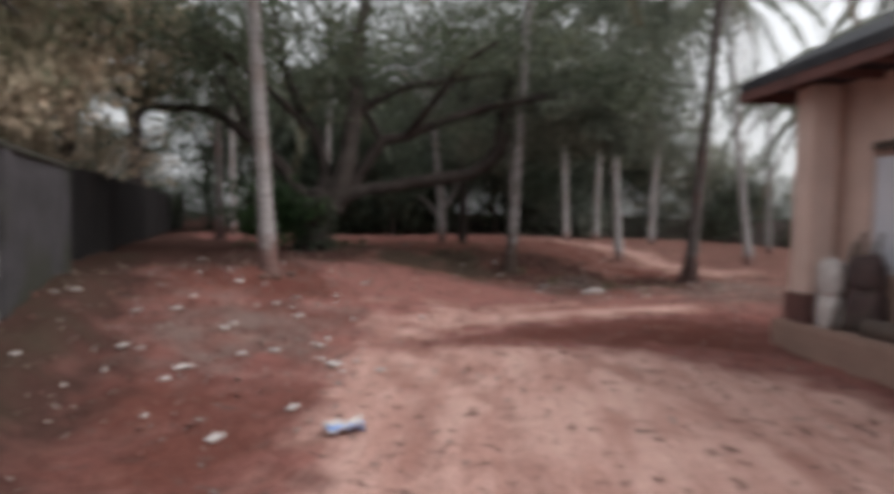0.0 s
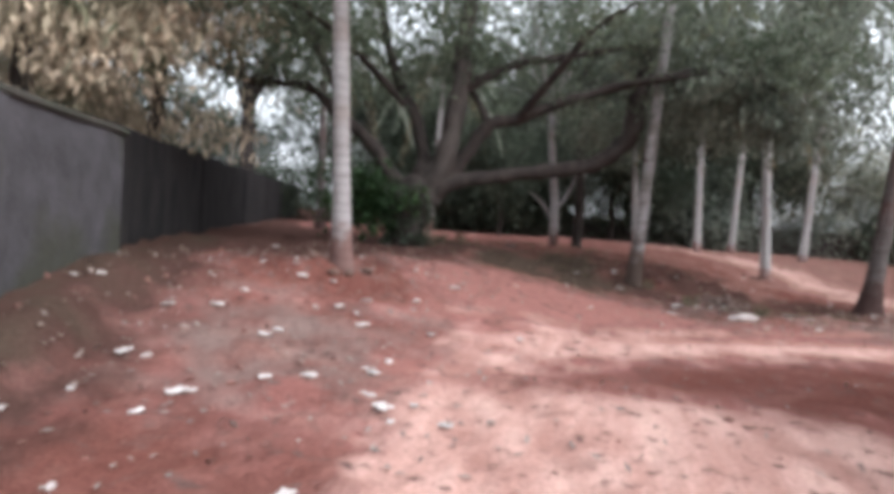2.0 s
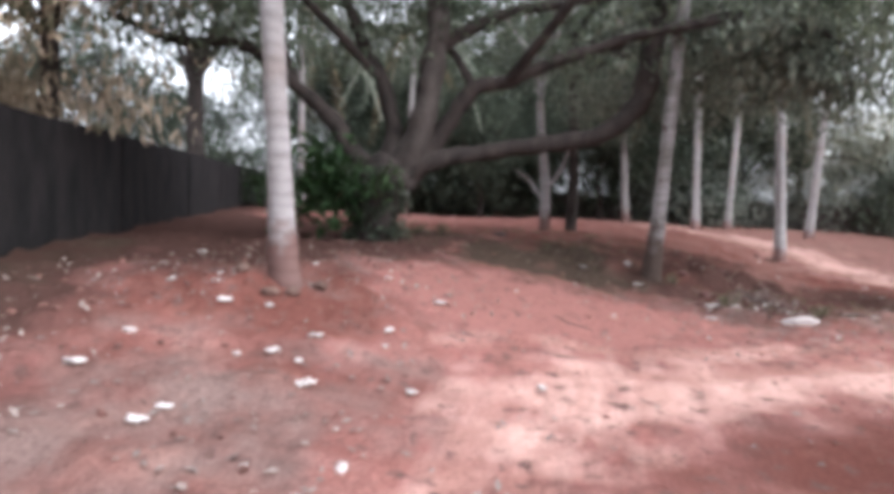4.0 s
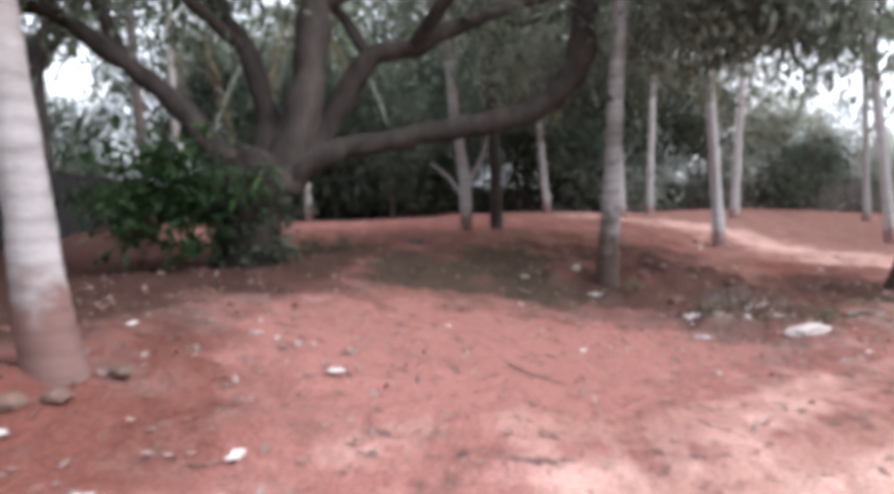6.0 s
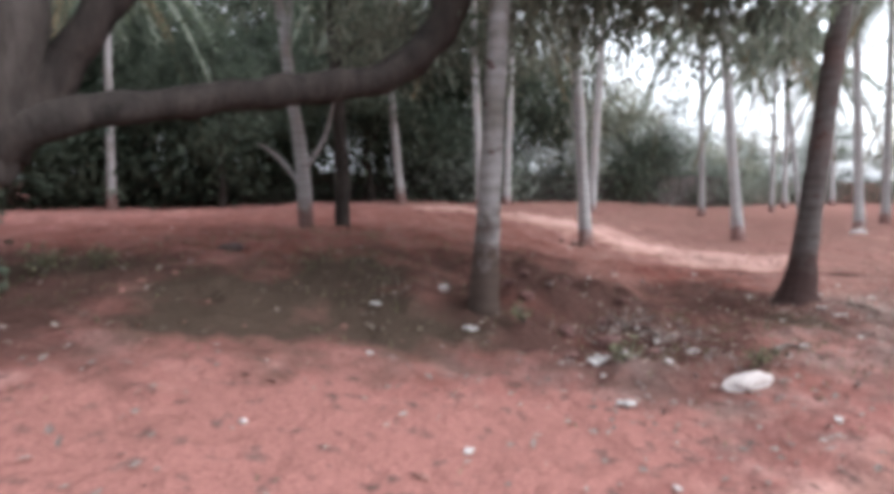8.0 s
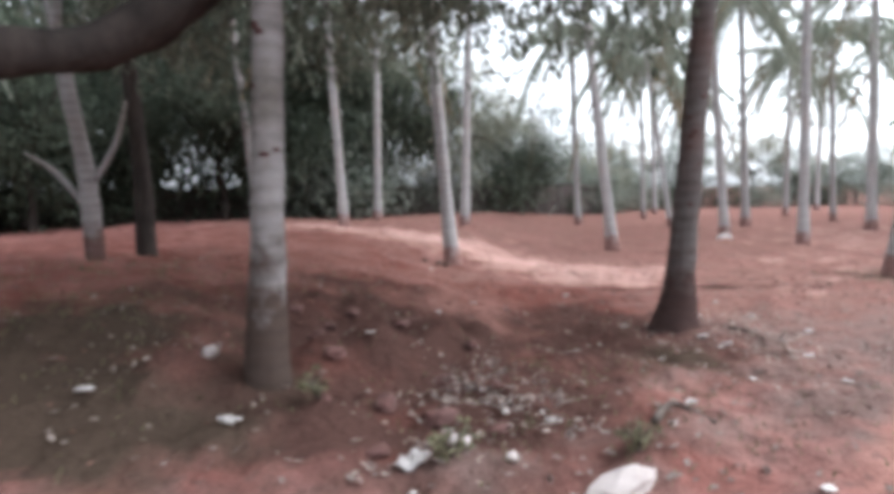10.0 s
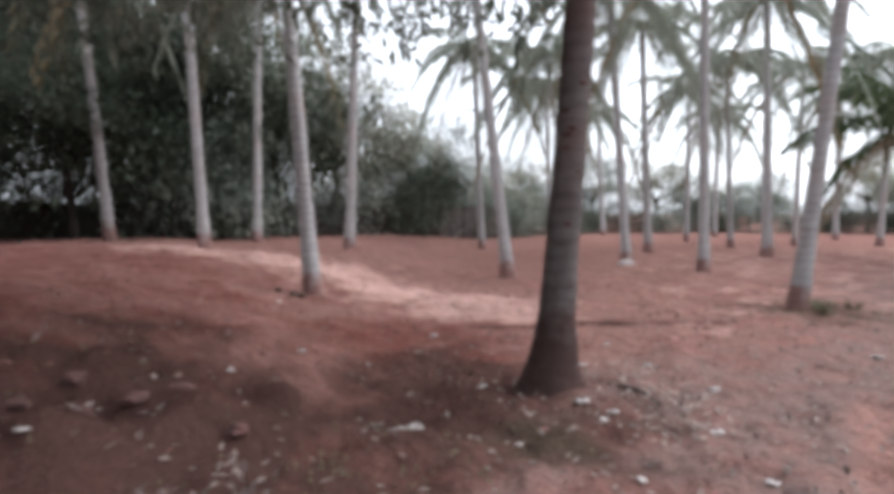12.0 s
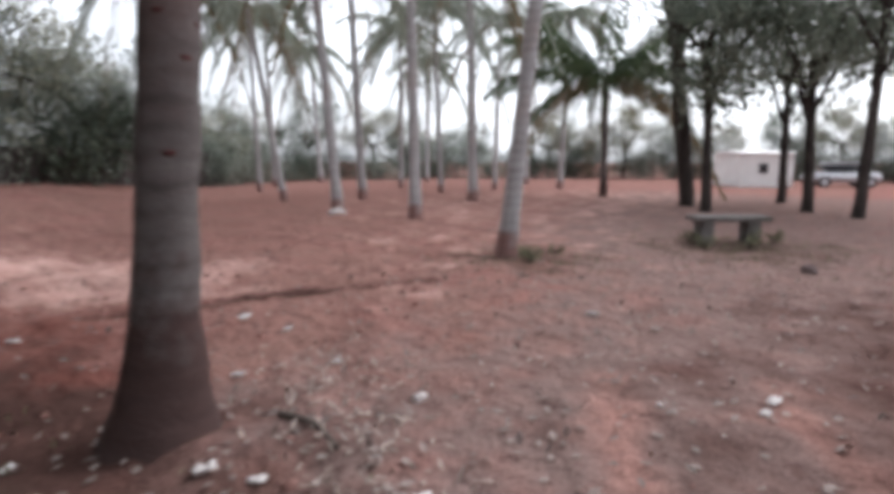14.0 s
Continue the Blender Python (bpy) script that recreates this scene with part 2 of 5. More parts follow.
def ringed(m, spacing, depth):
    """Leaf-scar rings round a palm trunk: darker uneven bands that fade in and out."""
    n, l = m.node_tree.nodes, m.node_tree.links
    b = n["Principled BSDF"]
    src = b.inputs["Base Color"].links[0].from_socket
    co = n.new("ShaderNodeTexCoord")
    wave = n.new("ShaderNodeTexWave")
    wave.wave_type, wave.bands_direction = "BANDS", "Z"
    wave.inputs["Scale"].default_value = 0.314 / spacing
    wave.inputs["Distortion"].default_value, wave.inputs["Detail"].default_value, wave.inputs["Detail Scale"].default_value = 3.0, 4, 2.0
    l.new(co.outputs["Object"], wave.inputs["Vector"])
    blot = n.new("ShaderNodeTexNoise")
    blot.inputs["Scale"].default_value, blot.inputs["Detail"].default_value = 4.0, 5
    l.new(co.outputs["Object"], blot.inputs["Vector"])
    mul = n.new("ShaderNodeMath")
    mul.operation = "MULTIPLY"
    l.new(wave.outputs["Fac"], mul.inputs[0])
    l.new(blot.outputs["Fac"], mul.inputs[1])
    mr = n.new("ShaderNodeMapRange")
    mr.inputs["From Min"].default_value, mr.inputs["From Max"].default_value = 0.2, 0.6
    mr.inputs["To Min"].default_value, mr.inputs["To Max"].default_value = 1.0 + 0.4 * depth, 1.0 - depth
    l.new(mul.outputs[0], mr.inputs["Value"])
    hsv = n.new("ShaderNodeHueSaturation")
    l.new(src, hsv.inputs["Color"])
    l.new(mr.outputs[0], hsv.inputs["Value"])
    l.new(hsv.outputs[0], b.inputs["Base Color"])


for palm_bark in (PALM_BARK, MOSSY_PALM_BARK, PALE_PALM_BARK, DARK_PALM_BARK):
    ringed(palm_bark, 0.13, 0.15)


def mesh_of(name, verts, faces, mat, shade=False):
    me = bpy.data.meshes.new(name)
    me.from_pydata([tuple(v) for v in verts] if not isinstance(verts, np.ndarray) else verts.tolist(), [], faces if isinstance(faces, list) else faces.tolist())
    me.materials.append(mat)
    if shade:
        me.polygons.foreach_set("use_smooth", [True] * len(me.polygons))
    me.update()
    return me


def child(name, me, parent, label="", m=None):
    ob = new(name, me)
    ob.parent = parent
    if m is not None:
        ob.matrix_basis = m
    return tagged(ob, label)


def part(name, bm, mat, parent, label="", shade=False):
    me = bpy.data.meshes.new(name)
    bm.to_mesh(me)
    bm.free()
    me.materials.append(mat)
    if shade:
        me.polygons.foreach_set("use_smooth", [True] * len(me.polygons))
    return child(name, me, parent, label)


def box(bm, x0, x1, y0, y1, z0, z1, bevel=0.0):
    r = bmesh.ops.create_cube(bm, size=1)
    for v in r["verts"]:
        v.co = Vector((x0 + (v.co.x + 0.5) * (x1 - x0), y0 + (v.co.y + 0.5) * (y1 - y0), z0 + (v.co.z + 0.5) * (z1 - z0)))
    if bevel:
        es = list({e for v in r["verts"] for e in v.link_edges})
        bmesh.ops.bevel(bm, geom=es, offset=bevel, segments=2, affect="EDGES")


def rough_up(bm, amount, scale):
    for v in bm.verts:
        v.co += noise.noise_vector(v.co * scale) * amount


def tube(points, radii, sides=10, steps=8, ring=0.0, rings=0.0, lump=0.0):
    """A tapered limb along a smooth curve through the points; ring: depth of leaf-scar rings, rings: their spacing."""
    P = [Vector(p) for p in points]
    n = len(P)
    centres, rads = [], []
    for i in range(n - 1):
        p0, p1, p2, p3 = P[max(i - 1, 0)], P[i], P[i + 1], P[min(i + 2, n - 1)]
        for k in range(steps):
            t = k / steps
            centres.append(0.5 * ((2 * p1) + (p2 - p0) * t + (2 * p0 - 5 * p1 + 4 * p2 - p3) * t * t + (3 * p1 - p0 - 3 * p2 + p3) * t ** 3))
            rads.append(radii[i] + (radii[i + 1] - radii[i]) * t)
    centres.append(P[-1])
    rads.append(radii[-1])
    verts, faces, run = [], [], 0.0
    side = Vector((1, 0, 0))
    for i, c in enumerate(centres):
        d = (centres[min(i + 1, len(centres) - 1)] - centres[max(i - 1, 0)]).normalized()
        side = (side - d * side.dot(d))
        side = side.normalized() if side.length > 1e-4 else d.orthogonal().normalized()
        up = d.cross(side)
        if i:
            run += (c - centres[i - 1]).length
        r = rads[i]
        if ring:
            r *= 1 + ring * (1 if (run / rings) % 1 < 0.3 else -0.3)
        for k in range(sides):
            a = 2 * math.pi * k / sides
            w = side * math.cos(a) + up * math.sin(a)
            rr = r * (1 + lump * noise.noise((c + w * r) * 3.0))
            verts.append(c + w * rr)
    m = len(centres)
    for i in range(m - 1):
        for k in range(sides):
            a, b = i * sides + k, i * sides + (k + 1) % sides
            faces.append((a, b, b + sides, a + sides))
    faces.append(tuple(range(sides - 1, -1, -1)))
    faces.append(tuple(range((m - 1) * sides, m * sides)))
    return verts, faces


def joined(parts):
    V, F = [], []
    for v, f in parts:
        o = len(V)
        V += list(v)
        F += [tuple(i + o for i in face) for face in f]
    return V, F


def leaves(centres, per, spread, length, width, droop=0.4, gen=rng, flat=0.35):
    """Folded leaf blades scattered round the given centres: vertices and faces as arrays."""
    c = np.repeat(np.asarray(centres, float), per, axis=0)
    n = len(c)
    c = c + gen.normal(0, 1, (n, 3)) * np.array([spread, spread, spread * 0.7])
    a = gen.uniform(0, 2 * np.pi, n)
    el = gen.normal(-droop, 0.5, n)
    d = np.stack([np.cos(a) * np.cos(el), np.sin(a) * np.cos(el), np.sin(el)], 1)
    s = np.cross(d, np.array([0, 0, 1.0]) + gen.normal(0, flat, (n, 3)))
    s /= np.linalg.norm(s, axis=1)[:, None] + 1e-6
    L = (length * gen.uniform(0.65, 1.3, n))[:, None]
    W = (width * gen.uniform(0.7, 1.25, n))[:, None]
    up = np.cross(s, d)
    v0, v2 = c, c + d * L
    mid = c + d * L * 0.45
    v1, v3 = mid + s * W * 0.5 + up * W * 0.15, mid - s * W * 0.5 + up * W * 0.15
    V = np.stack([v0, v1, v2, v3], 1).reshape(-1, 3)
    i = np.arange(n)[:, None] * 4
    F = np.concatenate([i + np.array([[0, 1, 2]]), i + np.array([[0, 2, 3]])], 0)
    return V, F


# ---- ground ----
TRACK = [(1.9, -12), (2.0, 0), (2.0, 5), (1.0, 8), (1.7, 10.3), (3.4, 11.9), (6.5, 13.2), (10, 14.8), (16, 17.0), (32, 21)]
SANDY = [(3.0, 29), (6.0, 25.8), (7.2, 23.2), (8.4, 20.8)]


def near_line(x, y, line):
    best = 1e9
    for (ax, ay), (bx, by) in zip(line, line[1:]):
        dx, dy = bx - ax, by - ay
        t = min(1, max(0, ((x - ax) * dx + (y - ay) * dy) / (dx * dx + dy * dy)))
        best = min(best, math.hypot(x - ax - t * dx, y - ay - t * dy))
    return best


def bump_at(x, y, cx, cy, s):
    return math.exp(-((x - cx) ** 2 + (y - cy) ** 2) / (2 * s * s))


def bank_edge(x):
    return 14.4 if x < -1 else 14.4 - 0.33 * (x + 1) if x < 2.6 else 13.2 - 0.1 * (x - 2.6)


# Low soil heaps: place, half-lengths, height, turn in degrees.
HEAPS = [(8.4, 27.7, 1.0, 0.5, 0.22, 0), (5.5, 16.3, 0.5, 0.28, 0.1, 15), (0.95, 15.3, 0.5, 0.35, 0.16, 0), (2.5, 15.7, 0.7, 0.35, 0.28, 30), (3.3, 16.4, 0.6, 0.3, 0.2, -20), (2.3, 17.3, 0.6, 0.4, 0.2, 10), (4.9, 19.0, 1.0, 0.35, 0.14, 20), (7.8, 21.4, 0.8, 0.3, 0.14, -25), (9.6, 20.6, 1.1, 0.35, 0.13, -20), (-2.9, 9.4, 0.5, 0.35, 0.1, 10), (2.0, 14.6, 0.5, 0.25, 0.1, 40)]
# Furrows: two ends, half-width, depth; groove shade is painted along each.
FURROWS = [(3.35, 17.25, 4.35, 16.6, 0.1, 0.09), (8.6, 18.9, 10.3, 17.9, 0.08, 0.07), (4.4, 16.5, 5.5, 16.15, 0.12, 0.06), (7.0, 19.6, 8.6, 18.9, 0.1, 0.05)]

# Wheel ruts that swing round on the sandy ground before the house.
RUTS = [[(-0.1, 8.0), (0.2, 6.6), (0.8, 5.2), (1.1, 3.4), (1.1, 0)], [(0.3, 7.4), (0.9, 6.3), (1.5, 5.0), (1.8, 3.0), (1.9, 0)], [(2.4, 7.0), (3.2, 5.7), (3.5, 4.0), (3.5, 1.5)], [(0.4, 9.4), (1.6, 9.9), (3.2, 10.9), (5.5, 12.2), (9, 14)], [(0.2, 10.2), (1.4, 10.7), (2.8, 11.6), (5.0, 13.0), (8.5, 14.9)]]


def spoil(x, y):
    h = 0.0
    for cx, cy, sx, sy, top, turn in HEAPS:
        if abs(x - cx) < 2.6 and abs(y - cy) < 2.6:
            c, d = math.cos(radians(turn)), math.sin(radians(turn))
            u, w = ((x - cx) * c + (y - cy) * d) / sx, ((y - cy) * c - (x - cx) * d) / sy
            h += top * math.exp(-(u * u + w * w)) * (1 + 0.8 * noise.noise(Vector((x * 3.2, y * 3.2, top * 40))))
    for ax, ay, bx, by, w, deep in FURROWS:
        if min(ax, bx) - 1 < x < max(ax, bx) + 1 and min(ay, by) - 1 < y < max(ay, by) + 1:
            d = near_line(x, y, [(ax, ay), (bx, by)]) / w
            h -= deep * math.exp(-d * d) * (1 + 0.7 * noise.noise(Vector((x * 2.5, y * 2.5, 8)))) - 0.35 * deep * math.exp(-((d - 2) ** 2))
    return h


def broad(x, y):
    """The lie of the land: level by the track, rising to the far left."""
    h = 0.62 * smooth(y - 1.6 * x, 8, 19)
    h += 0.2 * bump_at(x, y, -2.45, 9.9, 1.3) + 0.12 * bump_at(x, y, -3.2, 14.3, 1.6) - 0.2 * bump_at(x, y, 5.5, 22.0, 3.2) - 0.22 * bump_at(x, y, 1.6, 15.0, 1.6)
    h += 0.1 * smooth(y - bank_edge(x), 0, 0.5) * smooth(x, -4, -2) * smooth(-x, -5, -3.2)
    h += 0.05 * bump_at(x, y, 6.3, 16.5, 0.7) - 0.1 * bump_at(x, y, 4.6, 16.7, 0.9) + 0.10 * bump_at(x, y, 1.56, 15.3, 0.6)
    if y < 12:
        h += 0.3 * (1 - smooth(0.887 * (x + 2.83) + 0.462 * (y - 4.4) + 0.12 * noise.noise(Vector((x * 1.3, y * 1.3, 3))), 0.45, 0.9)) * smooth(9 - y, 0, 2)
    return h * smooth(90 - math.hypot(x - 5, y - 18), 0, 30)


def ground_z(x, y):
    far = math.hypot(x - 3, y - 11)
    h = broad(x, y) + spoil(x, y)
    if far > 120:
        return h
    v = Vector((x, y, 0))
    amp = 1 - smooth(far, 25, 60)
    h += 0.05 * noise.noise(v * 0.55) * amp
    clod = max(0.0, noise.noise(v * 1.7 + Vector((9, 3, 1))))
    lane = smooth(near_line(x, y, TRACK), 0.9, 2.2)
    h += (0.03 + 0.075 * lane) * clod * amp
    rough = smooth(y - bank_edge(x), -0.4, 0.6) * (1 - smooth(y - bank_edge(x), 3.5, 7)) * smooth(x, -3.5, -1) * (1 - smooth(x, 5, 8))
    h += rough * (0.1 * noise.noise(v * 1.5 + Vector((2, 7, 5))) + 0.11 * abs(noise.noise(v * 2.9 + Vector((5, 1, 2)))) - 0.02) * smooth(abs(x - 1.56) + abs(y - 15.2), 0.2, 0.7)
    if -1.5 < x < 10 and -1 < y < 16:
        r = min(near_line(x, y, line) for line in RUTS) + 0.1 * noise.noise(v * 1.1 + Vector((4, 4, 4)))
        h += 0.01 * math.exp(-(((r - 0.24) / 0.1) ** 2)) - 0.018 * math.exp(-((r / 0.11) ** 2))
    h += 0.032 * noise.noise(v * 4.3) * (0.35 + 0.65 * lane) * amp + 0.008 * noise.noise(v * 12) * amp
    return h


def steps_out(lo, hi, fine, reach):
    mid = list(np.arange(lo, hi + fine / 2, fine))
    out, d = [], fine
    e = hi
    while e < reach:
        d *= 1.22
        e += d
        out.append(e)
    low, d, e = [], fine, lo
    while e > -reach:
        d *= 1.22
        e -= d
        low.append(e)
    return low[::-1] + mid + out


GX, GY = steps_out(-6.5, 15.0, 0.1, 1600), steps_out(1.0, 25.0, 0.1, 1600)
GV = [(x, y, ground_z(x, y)) for y in GY for x in GX]
NX = len(GX)
GF = [(j * NX + i, j * NX + i + 1, (j + 1) * NX + i + 1, (j + 1) * NX + i) for j in range(len(GY) - 1) for i in range(NX - 1)]


def soil_material():
    m = bpy.data.materials.new("red_soil")
    m.use_nodes = True
    n, l = m.node_tree.nodes, m.node_tree.links
    b = n["Principled BSDF"]
    b.inputs["Roughness"].default_value, b.inputs["Specular IOR Level"].default_value = 1.0, 0.0
    co = n.new("ShaderNodeTexCoord")

    def noise_fac(scale, lo, hi, detail=6, seed=0.0):
        t = n.new("ShaderNodeTexNoise")
        t.inputs["Scale"].default_value, t.inputs["Detail"].default_value = scale, detail
        mp = n.new("ShaderNodeMapping")
        mp.inputs["Location"].default_value = (seed, seed * 2, 0)
        l.new(co.outputs["Object"], mp.inputs[0])
        l.new(mp.outputs[0], t.inputs["Vector"])
        r = n.new("ShaderNodeMapRange")
        r.inputs["From Min"].default_value, r.inputs["From Max"].default_value = lo, hi
        l.new(t.outputs["Fac"], r.inputs["Value"])
        return r.outputs[0], t.outputs["Fac"]

    def blend(a, fac, col):
        mx = n.new("ShaderNodeMix")
        mx.data_type = "RGBA"
        l.new(fac, mx.inputs["Factor"])
        if hasattr(a, "is_linked"):
            l.new(a, mx.inputs["A"])
        else:
            mx.inputs["A"].default_value = (*a, 1)
        mx.inputs["B"].default_value = (*col, 1)
        return mx.outputs["Result"]

    def masked(name, scale, seed, width=0.35):
        """A ground mask whose edge is broken up by noise."""
        at = n.new("ShaderNodeAttribute")
        at.attribute_name = name
        _, f = noise_fac(scale, 0, 1, 8, seed)
        ad = n.new("ShaderNodeMath")
        ad.operation = "MULTIPLY_ADD"
        l.new(f, ad.inputs[0])
        ad.inputs[1].default_value = 1.6
        l.new(at.outputs["Fac"], ad.inputs[2])
        r = n.new("ShaderNodeMapRange")
        r.inputs["From Min"].default_value, r.inputs["From Max"].default_value = 1.3 - width, 1.3 + width
        l.new(ad.outputs[0], r.inputs["Value"])
        return r.outputs[0]

    c = blend((0.28, 0.124, 0.107), noise_fac(0.5, 0.4, 0.62, 7, 3)[0], (0.2, 0.09, 0.08))
    c = blend(c, noise_fac(2.3, 0.52, 0.72, 7, 11)[0], (0.37, 0.2, 0.178))
    c = blend(c, noise_fac(1.1, 0.54, 0.66, 8, 17)[0], (0.16, 0.078, 0.068))
    st = n.new("ShaderNodeTexNoise")
    st.inputs["Scale"].default_value, st.inputs["Detail"].default_value = 1.0, 7
    sm = n.new("ShaderNodeMapping")
    sm.inputs["Rotation"].default_value, sm.inputs["Scale"].default_value = (0, 0, radians(28)), (2.6, 0.55, 1)
    l.new(co.outputs["Object"], sm.inputs[0])
    l.new(sm.outputs[0], st.inputs["Vector"])
    sr = n.new("ShaderNodeMapRange")
    sr.inputs["From Min"].default_value, sr.inputs["From Max"].default_value = 0.5, 0.7
    sr.inputs["To Max"].default_value = 0.6
    l.new(st.outputs["Fac"], sr.inputs["Value"])
    c = blend(c, sr.outputs[0], (0.3, 0.155, 0.135))
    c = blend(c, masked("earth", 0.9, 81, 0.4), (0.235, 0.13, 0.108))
    # Dark red loam, with canopy shade painted in from the bank back.
    c = blend(c, masked("loam_shade", 1.3, 61, 0.3), (0.15, 0.061, 0.049))
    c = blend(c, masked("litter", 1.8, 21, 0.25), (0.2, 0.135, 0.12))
    c = blend(c, masked("sand", 1.4, 5, 0.2), (0.52, 0.32, 0.275))
    at = n.new("ShaderNodeAttribute")
    at.attribute_name = "sand"
    fine = n.new("ShaderNodeTexNoise")
    fine.inputs["Scale"].default_value, fine.inputs["Detail"].default_value, fine.inputs["Distortion"].default_value = 1.0, 8, 0.6
    fm = n.new("ShaderNodeMapping")
    fm.inputs["Rotation"].default_value, fm.inputs["Scale"].default_value = (0, 0, radians(-14)), (4.5, 0.8, 1)
    l.new(co.outputs["Object"], fm.inputs[0])
    l.new(fm.outputs[0], fine.inputs["Vector"])
    for lo, hi, colour in ((0.5, 0.64, (0.64, 0.43, 0.37)), (0.5, 0.36, (0.36, 0.185, 0.15))):
        fr = n.new("ShaderNodeMapRange")
        fr.inputs["From Min"].default_value, fr.inputs["From Max"].default_value, fr.inputs["To Max"].default_value = lo, hi, 0.5
        l.new(fine.outputs["Fac"], fr.inputs["Value"])
        fx = n.new("ShaderNodeMath")
        fx.operation = "MULTIPLY"
        l.new(fr.outputs[0], fx.inputs[0])
        l.new(at.outputs["Fac"], fx.inputs[1])
        c = blend(c, fx.outputs[0], colour)
    c = blend(c, masked("rut", 2.2, 101, 0.45), (0.33, 0.175, 0.145))
    c = blend(c, masked("scraped", 1.5, 71, 0.16), (0.285, 0.133, 0.115))
    c = blend(c, noise_fac(7.0, 0.58, 0.7, 6, 41)[0], (0.14, 0.085, 0.075))
    # Dark soil colour that also carries painted canopy shade.
    c = blend(c, masked("dark_soil_shade", 1.6, 51, 0.28), (0.078, 0.043, 0.036))
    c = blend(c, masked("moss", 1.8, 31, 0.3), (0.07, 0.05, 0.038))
    hsv = n.new("ShaderNodeHueSaturation")
    l.new(c, hsv.inputs["Color"])
    f1, raw1 = noise_fac(38, 0.3, 0.7, 6, 2)
    mr = n.new("ShaderNodeMapRange")
    mr.inputs["To Min"].default_value, mr.inputs["To Max"].default_value = 0.78, 1.2
    l.new(f1, mr.inputs["Value"])
    l.new(mr.outputs[0], hsv.inputs["Value"])
    l.new(hsv.outputs[0], b.inputs["Base Color"])
    clods = n.new("ShaderNodeBump")
    clods.inputs["Strength"].default_value, clods.inputs["Distance"].default_value = 0.7, 0.12
    l.new(noise_fac(6.5, 0, 1, 6, 91)[1], clods.inputs["Height"])
    bp = n.new("ShaderNodeBump")
    bp.inputs["Strength"].default_value, bp.inputs["Distance"].default_value = 0.6, 0.03
    l.new(clods.outputs[0], bp.inputs["Normal"])
    l.new(raw1, bp.inputs["Height"])
    l.new(bp.outputs[0], b.inputs["Normal"])
    return m


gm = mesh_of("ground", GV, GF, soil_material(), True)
MASK = {}


def from_wall(x, y):
    return 0.887 * (x + 2.83) + 0.462 * (y - 4.4)


def patch(points, edge):
    """How far each vertex lies inside an outline: 0.5 on it, 1 or 0 beyond the given edge width."""
    x, y = GXY[:, 0], GXY[:, 1]
    best, inside = np.full(len(x), 1e9), np.zeros(len(x), bool)
    for (ax, ay), (bx, by) in zip(points, points[1:] + points[:1]):
        dx, dy = bx - ax, by - ay
        t = np.clip(((x - ax) * dx + (y - ay) * dy) / (dx * dx + dy * dy), 0, 1)
        best = np.minimum(best, np.hypot(x - ax - t * dx, y - ay - t * dy))
        if dy:
            inside ^= ((ay > y) != (by > y)) & (x < ax + (y - ay) * dx / dy)
    return np.clip(0.5 + 0.5 * np.where(inside, best, -best) / edge, 0, 1)


def spot(cx, cy, size, power=1.0):
    return power * np.exp(-((GXY[:, 0] - cx) ** 2 + (GXY[:, 1] - cy) ** 2) / (2 * size * size))


def along_line(line, width):
    x, y = GXY[:, 0], GXY[:, 1]
    best = np.full(len(x), 1e9)
    for (ax, ay), (bx, by) in zip(line, line[1:]):
        dx, dy = bx - ax, by - ay
        t = np.clip(((x - ax) * dx + (y - ay) * dy) / (dx * dx + dy * dy), 0, 1)
        best = np.minimum(best, np.hypot(x - ax - t * dx, y - ay - t * dy))
    return np.exp(-((best / width) ** 2))


def most(*layers):
    return np.max(np.array(layers), axis=0)


GXY = np.array(GV)[:, :2]
WALL_OFF = from_wall(GXY[:, 0], GXY[:, 1])
NEAR_HOUSE = [(0.8, -9), (0.5, 2), (0.42, 3.7), (0.28, 4.7), (0.0, 5.8), (-0.2, 6.7), (0.7, 6.95), (1.8, 7.4), (2.8, 7.3), (4.2, 6.6), (5.2, 4), (5.2, -9)]
PAST_HOUSE = [(-0.2, 6.9), (-0.35, 8.3), (0.4, 9.6), (1.9, 10.5), (3.4, 11.3), (5.2, 11.7), (5.0, 10.6), (2.8, 9.7), (1.4, 8.8), (0.6, 7.6)]
TURNING = [(-0.6, 9.9), (0.0, 10.7), (0.9, 10.8), (2.0, 11.5), (3.4, 12.0), (3.4, 11.2), (2.2, 10.3), (0.9, 9.8)]
RED_BAND = [(0.7, 7.0), (1.5, 8.5), (2.8, 9.4), (5.0, 10.2), (5.6, 8.0), (3.9, 7.2), (2.8, 7.6)]
RED_FOOT = [(-1.9, 4.6), (-3.0, 6.5), (-1.4, 5.4), (-0.1, 5.6), (0.25, 4.7), (0.45, 3), (0.4, 0), (-0.4, 1.0), (-1.2, 3.2)]
GREY_FOOT = [(-2.5, 5.7), (-3.3, 8.1), (-1.9, 8.6), (-1.0, 9.1), (-0.5, 8.6), (-0.3, 6.0), (-1.5, 5.4)]
SCRAPED = [(-2.4, 11.1), (-1.4, 10.3), (-0.4, 10.3), (0.7, 10.5), (2.2, 12.2), (2.7, 12.7), (2.0, 13.4), (0.5, 13.4), (-0.7, 13.1), (-1.7, 12.5), (-2.3, 11.8)]
